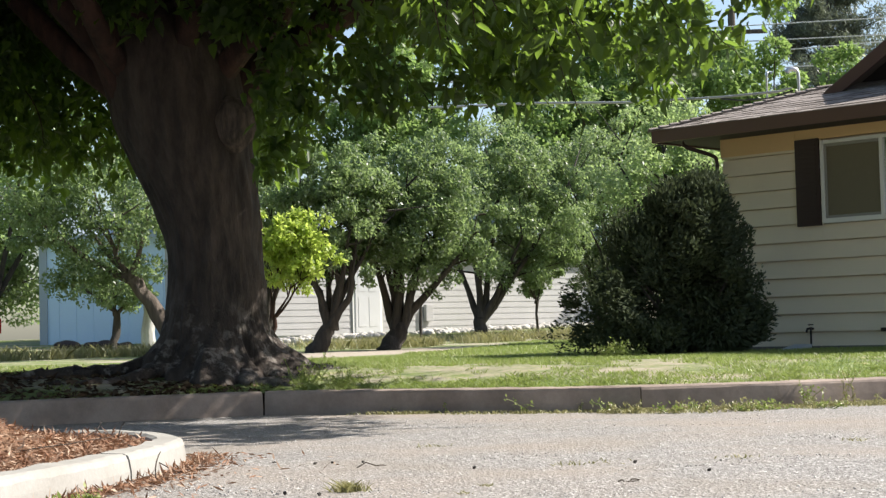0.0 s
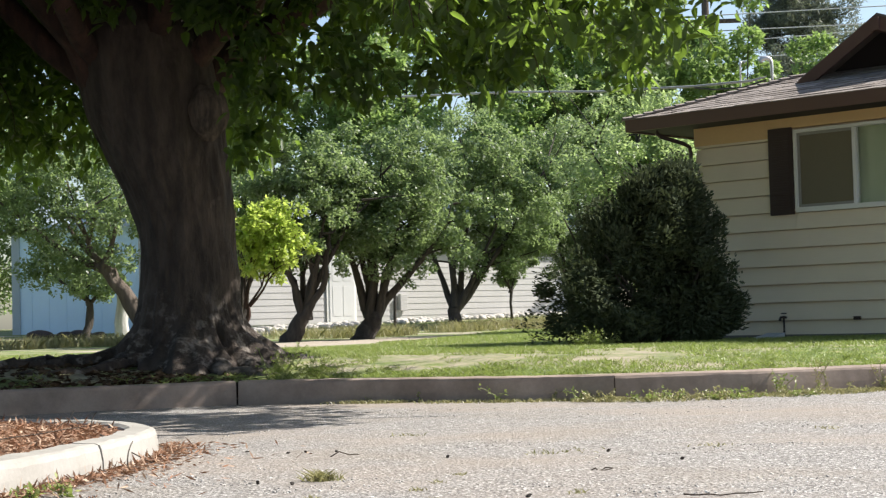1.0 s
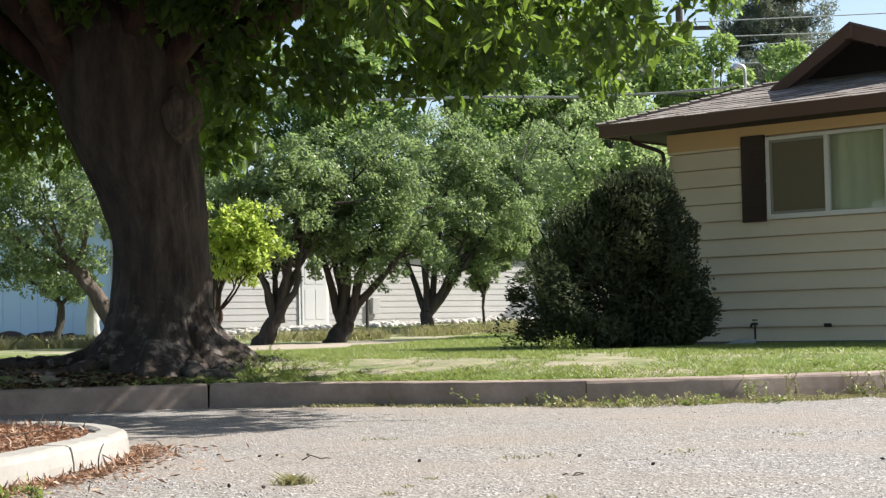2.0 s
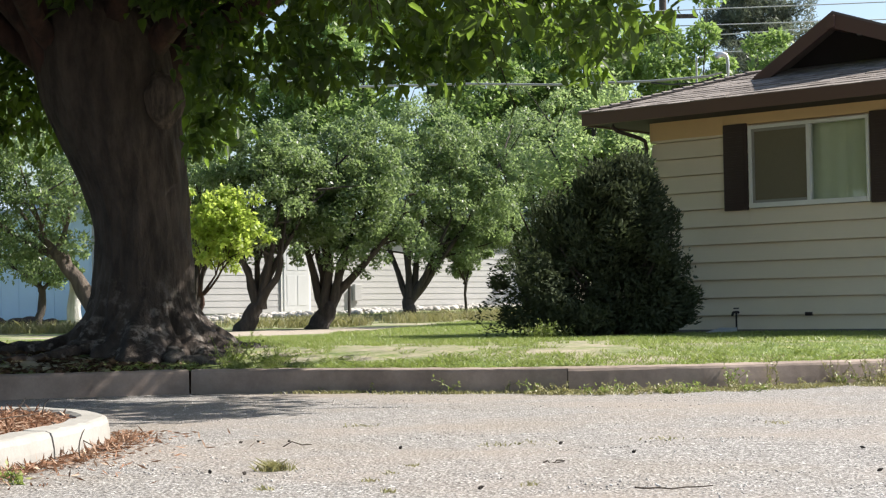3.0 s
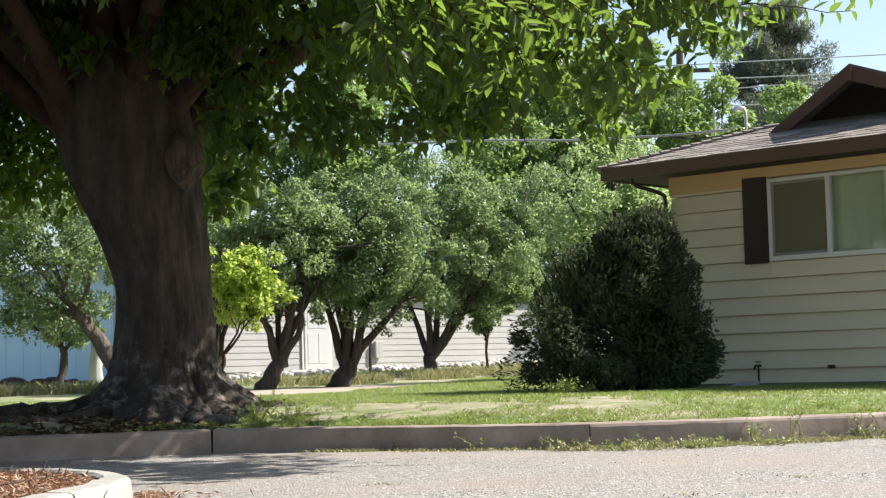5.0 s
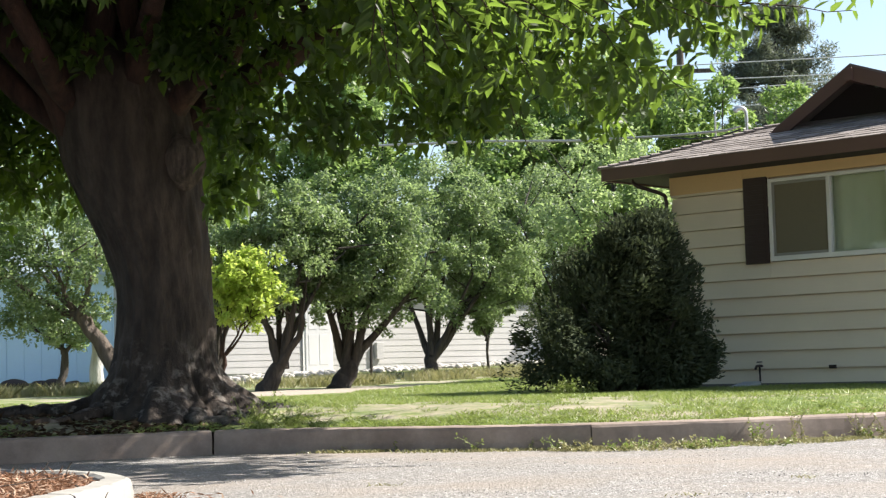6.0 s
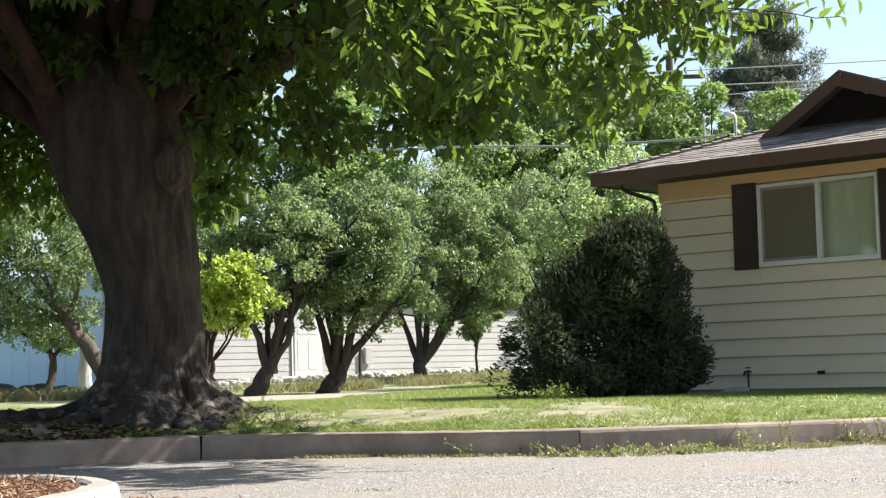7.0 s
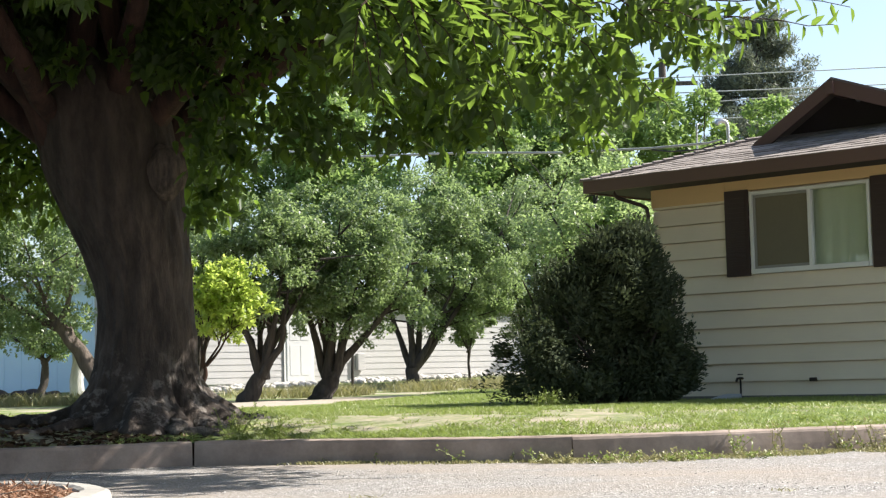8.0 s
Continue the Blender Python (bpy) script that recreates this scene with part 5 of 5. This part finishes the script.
for i, (x, off, h, c) in enumerate(spots):
    weed(x, float(kerb_y(x)) - off, 0.0, h, 0.07, c, M_GRASS if i % 3 == 0 else M_DRYGRASS, GREEN_WEED, 100 + i)
weed(-1.72, 13.45, 0.17, 0.26, 0.12, 18, M_GRASS, "leafy green weed beside the great trunk", 90)
weed(-1.45, 13.3, 0.17, 0.2, 0.16, 12, M_GRASS, "leafy green weed beside the great trunk", 91)

for i, (x, y, h) in enumerate(((0.88, 16.95, 0.15), (1.02, 16.9, 0.17), (1.18, 16.95, 0.12))):
    weed(x, y, float(ground_z(np.array([x]), np.array([y]))[0]), h, 0.08, 12, M_GRASS, "pale green seedling at the foot of the shrub", 95 + i)
weed(-1.56, 6.05, 0.0, 0.06, 0.03, 4, M_GRASS, "green weed at the foot of the whitewashed kerb", 92)
weed(-1.66, 5.9, 0.0, 0.05, 0.03, 4, M_GRASS, "green weed at the foot of the whitewashed kerb", 93)
for i, (a, b) in enumerate((((-1.78, 7.45, 0.135), (-1.50, 7.3, 0.008)), ((-2.1, 7.9, 0.12), (-2.02, 7.95, 0.22)), ((-2.0, 8.2, 0.12), (-1.97, 8.2, 0.20)), ((-2.35, 7.2, 0.12), (-1.85, 7.5, 0.17)), ((-1.55, 7.0, 0.0), (-1.53, 7.0, 0.13)), ((-2.5, 7.6, 0.2), (-2.3, 7.3, 0.13)))):
    g = np.random.default_rng(500 + i)
    tagged(new("dry_stick", tubes_mesh("dry_stick", [(bent(a, b, 0.006, 6, 0, g), np.linspace(0.004, 0.002, 6))], M_PALE, 6)), "thin dry stick caught in the island mulch", "stick", "dry sticks")

# low grass strip at the kerb's foot and tufts in the gravel
cx = np.concatenate([gg.uniform(0.6, 5, 230), gg.uniform(-1.2, 0.6, 40)])
cy = kerb_y(cx) - np.abs(gg.normal(0.05, 0.22, len(cx))) * np.where(cx > 0.8, 1, 0.4)
x, y = tufts(cx, cy, 0.05, 30)
keep = y < kerb_y(x) - 0.01
tagged(new("kerb_grass", blades("kerb_grass", np.stack([x[keep], y[keep], np.zeros(keep.sum())], 1), M_DRYGRASS, 0.026, 0.008, 0.9, gg)), "sparse dry grass along the kerb", "grass", kind="stuff")


def tuft(x, y, r, h, count, mat, label, seed):
    g = np.random.default_rng(seed)
    p = np.stack([x + g.normal(0, r, count), y + g.normal(0, r, count), np.full(count, -0.004)], 1)
    root = tagged(new("grass_tuft"), label, "grass tuft", "tufts in the gravel")
    under(new("grass", blades("grass", p, mat, h, 0.006, 0.9, g)), root)["kind"] = "stuff"


TUFT = "small half-dry grass tuft growing in the gravel"
for i, (x, y, r, h, c) in enumerate(((-0.665, 6.42, 0.028, 0.04, 170), (0.37, 7.55, 0.10, 0.016, 90), (0.20, 7.45, 0.06, 0.02, 90), (-0.46, 8.75, 0.06, 0.03, 130), (1.72, 8.6, 0.045, 0.024, 60),
                                    (0.28, 5.75, 0.02, 0.02, 60), (-0.63, 5.75, 0.03, 0.02, 90), (-0.28, 5.95, 0.02, 0.018, 60), (-0.22, 6.2, 0.02, 0.02, 60), (-0.13, 6.5, 0.025, 0.018, 80), (-0.2, 5.6, 0.02, 0.02, 70), (1.0, 7.7, 0.07, 0.016, 90))):
    tuft(x, y, r * (1.0 if i == 0 else 0.7), h * (1.0 if i == 0 else 0.8), c if i == 0 else c // 3, M_DRYGRASS, TUFT, 200 + i)


def stone_shape(g, s, sub=1):
    bm = bmesh.new()
    bmesh.ops.create_icosphere(bm, subdivisions=sub, radius=s)
    for v in bm.verts:
        k = (0.7, 1.3, 0.5, 0.9) if sub == 1 else (0.97, 1.03, 0.66, 0.70)
        v.co = Vector((v.co.x * g.uniform(k[0], k[1]), v.co.y * g.uniform(k[0], k[1]), v.co.z * g.uniform(k[2], k[3])))
    v = np.array([q.co[:] for q in bm.verts])
    f = np.array([[q.index for q in face.verts] for face in bm.faces])
    bm.free()
    return v, f


def scatter_stones(name, places, sizes, mat, label, category, g, sub=None):
    forms = [stone_shape(g, 1.0) for _ in range(10)]
    vs, fs, at = [], [], 0
    for p, s in zip(places, sizes):
        v, f = forms[g.integers(10)]
        th = g.uniform(0, 6.28)
        c, sn = math.cos(th), math.sin(th)
        w = np.stack([v[:, 0] * c - v[:, 1] * sn, v[:, 0] * sn + v[:, 1] * c, v[:, 2]], 1) * s + p
        vs.append(w)
        fs.append(f + at)
        at += len(v)
    return tagged(new(name, fast_mesh(name, np.concatenate(vs), np.concatenate(fs), mat)), label, category, kind="stuff")


k = Mat("loose_gravel", 0.85)
k.color(k.ramp(k.island(), (0.0, (0.24, 0.22, 0.205)), (0.3, (0.36, 0.335, 0.315)), (0.8, (0.50, 0.475, 0.45)), (1.0, (0.80, 0.78, 0.75))))
M_STONES = k.m
n = 13000
y = 4.3 * (11.5 / 4.3) ** gg.uniform(0, 1, n)
x = gg.uniform(-0.31, 0.31, n) * y
patch = soft_noise(x, y, 0.8) + 0.5 * soft_noise(x, y, 3.0)
keep = (y < kerb_y(x) - 0.02) & (patch > -0.15) & ~((x < -1.5) & (y < 9.3))
x, y = x[keep], y[keep]
scatter_stones("loose_gravel", np.stack([x, y, np.full(len(x), 0.0)], 1), 0.0025 + 0.0045 * gg.uniform(0, 1, len(x)) ** 3, M_STONES, "loose pale grey gravel stones", "gravel", gg)

# white cobbles at the foot of the white shed
n = 420
s = gg.uniform(-1, 12, n)
o = gg.uniform(0.1, 1.5, n)
x, y = -6.7 + 0.743 * s + 0.669 * o, 35.7 + 0.669 * s - 0.743 * o
scatter_stones("cobble_border", on_lawn(x, y, -0.02), gg.uniform(0.05, 0.13, n), M_ROCK, "pale cobbles heaped along the foot of the shed", "cobbles", gg)


ROCKS = [(-9.7, 35.4, 0.21), (-9.2, 35.6, 0.15), (-8.85, 35.5, 0.17), (-8.45, 35.4, 0.12), (-7.35, 35.6, 0.16)]
for i, (x, y, r) in enumerate(ROCKS):
    g = np.random.default_rng(400 + i)
    v, f = stone_shape(g, r, 3)
    v = v * (1 + 0.25 * np.array([[noise.noise(tuple(p / r * 1.2 + i * 7))] for p in v]))
    rock = new("rock", mesh_of("rock", v, f, bpy.data.materials["dark_and_shade_paint"], True))
    rock.location = (x, y, float(ground_z(np.array([x]), np.array([y]))[0]) + 0.3 * r)
    rock.scale = (1.5, 1.0, 0.9)
    tagged(rock, "dark rounded rock lying before the pale blue shed", "rock", "rocks by the shed")
stump = tagged(new("limewashed_trunk"), "short limewashed tree trunk standing before the blue shed", "tree trunk")
line = np.array([(-7.75, 34.6, 0.3), (-7.78, 34.6, 0.8), (-7.72, 34.6, 1.2), (-7.75, 34.6, 1.5)])
under(new("trunk", tubes_mesh("trunk", [(line, np.array([0.17, 0.14, 0.135, 0.125]))], M_WHITEBARK, 14)), stump)


def cone_form():
    """A little dark pine cone of stacked scales."""
    bm = bmesh.new()
    for i in range(5):
        r = 0.010 * math.sin(0.5 + i * 0.55)
        bmesh.ops.create_cone(bm, cap_ends=True, segments=8, radius1=r, radius2=r * 0.6, depth=0.006, matrix=Matrix.Translation((0, 0, 0.004 + i * 0.005)))
    me = bpy.data.meshes.new("scale_layer")
    bm.to_mesh(me)
    bm.free()
    me.materials.append(M_PEAR)
    return me


CONE = cone_form()
for x, y in ((0.772, 6.93), (0.5, 7.42), (-0.21, 7.3), (-0.875, 7.75), (-0.97, 7.72), (-1.16, 7.85), (-0.74, 7.78), (-0.9, 6.3), (-0.76, 6.25), (1.75, 6.95), (1.55, 6.0), (0.1, 5.6)):
    c = tagged(new("pine_cone"), "small dark fallen cone lying on the gravel", "pine cone", "fallen cones")
    c.matrix_world = pose(x, y, 0.004, 70, 0, (x * 977) % 360) @ Matrix.Diagonal((0.75, 0.75, 0.9, 1))
    under(new("scale_layer", CONE), c)
for i, (x, y, l, a) in enumerate(((0.62, 5.5, 0.26, 3), (0.3, 6.45, 0.16, 12), (-0.75, 7.5, 0.14, -6), (0.38, 6.5, 0.08, 0))):
    g = np.random.default_rng(300 + i)
    e = (x + l * math.cos(radians(a)), y + l * math.sin(radians(a)), 0.012)
    tagged(new("fallen_twig", tubes_mesh("fallen_twig", [(bent((x, y, 0.012), e, 0.006, 7, 0, g), np.linspace(0.0035, 0.002, 7))], M_PALE, 6)), "thin dry reddish twig lying on gravel", "twig", "fallen twigs")

# needle litter on the bed and spilling over the kerb's foot
n = 15000
x, y = gg.uniform(-3.4, -1.8, n), gg.uniform(5.6, 9.0, n)
keep = x < bed_edge(x, y) - 0.01
x, y = x[keep], y[keep]
lit = np.stack([x, y, bed_z(x, y) + gg.uniform(0.0, 0.02, len(x))], 1)
sx = gg.uniform(0, 1, 2600)
ly = 5.6 + 2.9 * sx
lx = np.interp(ly, [4.6, 5.8, 6.6, 7.0, 7.4, 7.8, 8.1, 8.5], [-2.15, -1.86, -1.70, -1.65, -1.61, -1.60, -1.63, -1.7]) + np.abs(gg.normal(0, 0.09, 2600)) * np.where(gg.uniform(0, 1, 2600) < 0.12, 3, 1) + 0.01
lit2 = np.stack([lx, ly, gg.uniform(0.002, 0.018, 2600)], 1)
flat = gg.normal(0, 1, (len(lit) + len(lit2), 3)) * np.array([1, 1, 0.32])
me = leaf_mesh("needle_litter", np.concatenate([lit, lit2]), M_NEEDLES, 0.055, 0.010, 0.0, 0.05, gg, False, flat)
tagged(new("needle_litter", me), "rust-brown dry needle litter over the island bed", "litter", kind="stuff")

# red car parked far off beyond the sheds
car = tagged(new("parked_car"), "red car parked far off beside the blue shed", "car")
car.matrix_world = pose(-18.35, 44.0, 0.62, 0, 0, 25)
out = [(0, -0.85, 0.25), (4.2, -0.85, 0.25), (4.2, -0.85, 0.75), (3.2, -0.85, 0.9), (2.7, -0.85, 1.38), (1.1, -0.85, 1.4), (0.5, -0.85, 0.95), (0, -0.85, 0.85)]
bm = prism(bmesh.new(), out, (0, 1.7, 0))
bmesh.ops.bevel(bm, geom=list(bm.edges), offset=0.05, segments=2, affect="EDGES")
part("body", bm, Mat("red_car_paint", 0.25).color((0.50, 0.03, 0.02)).m, car)
part("side_window", boxed((1.2, -0.862, 0.96), (2.6, -0.852, 1.28), 0.004), Mat("dark_car_glass", 0.08).color((0.02, 0.02, 0.025)).m, car)
for u in (0.75, 3.35):
    bm = bmesh.new()
    bmesh.ops.create_cone(bm, cap_ends=True, segments=20, radius1=0.32, radius2=0.32, depth=0.2, matrix=Matrix.Translation((u, -0.8, 0.3)) @ Matrix.Rotation(math.pi / 2, 4, "X"))
    part("wheel", bm, Mat("tyre_rubber", 0.8).color((0.02, 0.02, 0.02)).m, car)

# a stake before the shed
stake = tagged(new("stake", tubes_mesh("stake", [(np.array([(-1.92, 33.0, 0.3), (-1.92, 33.0, 0.8), (-1.91, 33.0, 1.22)]), np.array([0.03, 0.03, 0.028]))], M_PEAR, 8)), "thin dark stake standing in the weeds", "stake")

# healed scars where limbs were cut from the great trunk
for x, y, z, r in ((-2.36, 13.80, 2.42, 0.14),):
    v, f = [], []
    for i in range(10):
        for j in range(24):
            th = 2 * math.pi * j / 24
            q = r * (1.35 - 0.14 * i) * (1 + 0.12 * noise.noise((math.cos(th) * 2, math.sin(th) * 2, x * 9)))
            v.append((x + q * math.cos(th), y + 0.10 - 0.11 * math.sin(min(i, 6) / 6 * 1.57) + 0.01 * max(0, i - 6), z + 1.3 * q * math.sin(th)))
    f = [(i * 24 + j, i * 24 + (j + 1) % 24, (i + 1) * 24 + (j + 1) % 24, (i + 1) * 24 + j) for i in range(9) for j in range(24)] + [tuple(9 * 24 + j for j in range(24))]
    under(new("branch_scar", mesh_of("branch_scar", v, f, bark_material("scar_bark", (0.035, 0.026, 0.022), (0.22, 0.165, 0.13), 2.2), True)), tree, "pale healed scar of a cut branch")

shingle_courses()
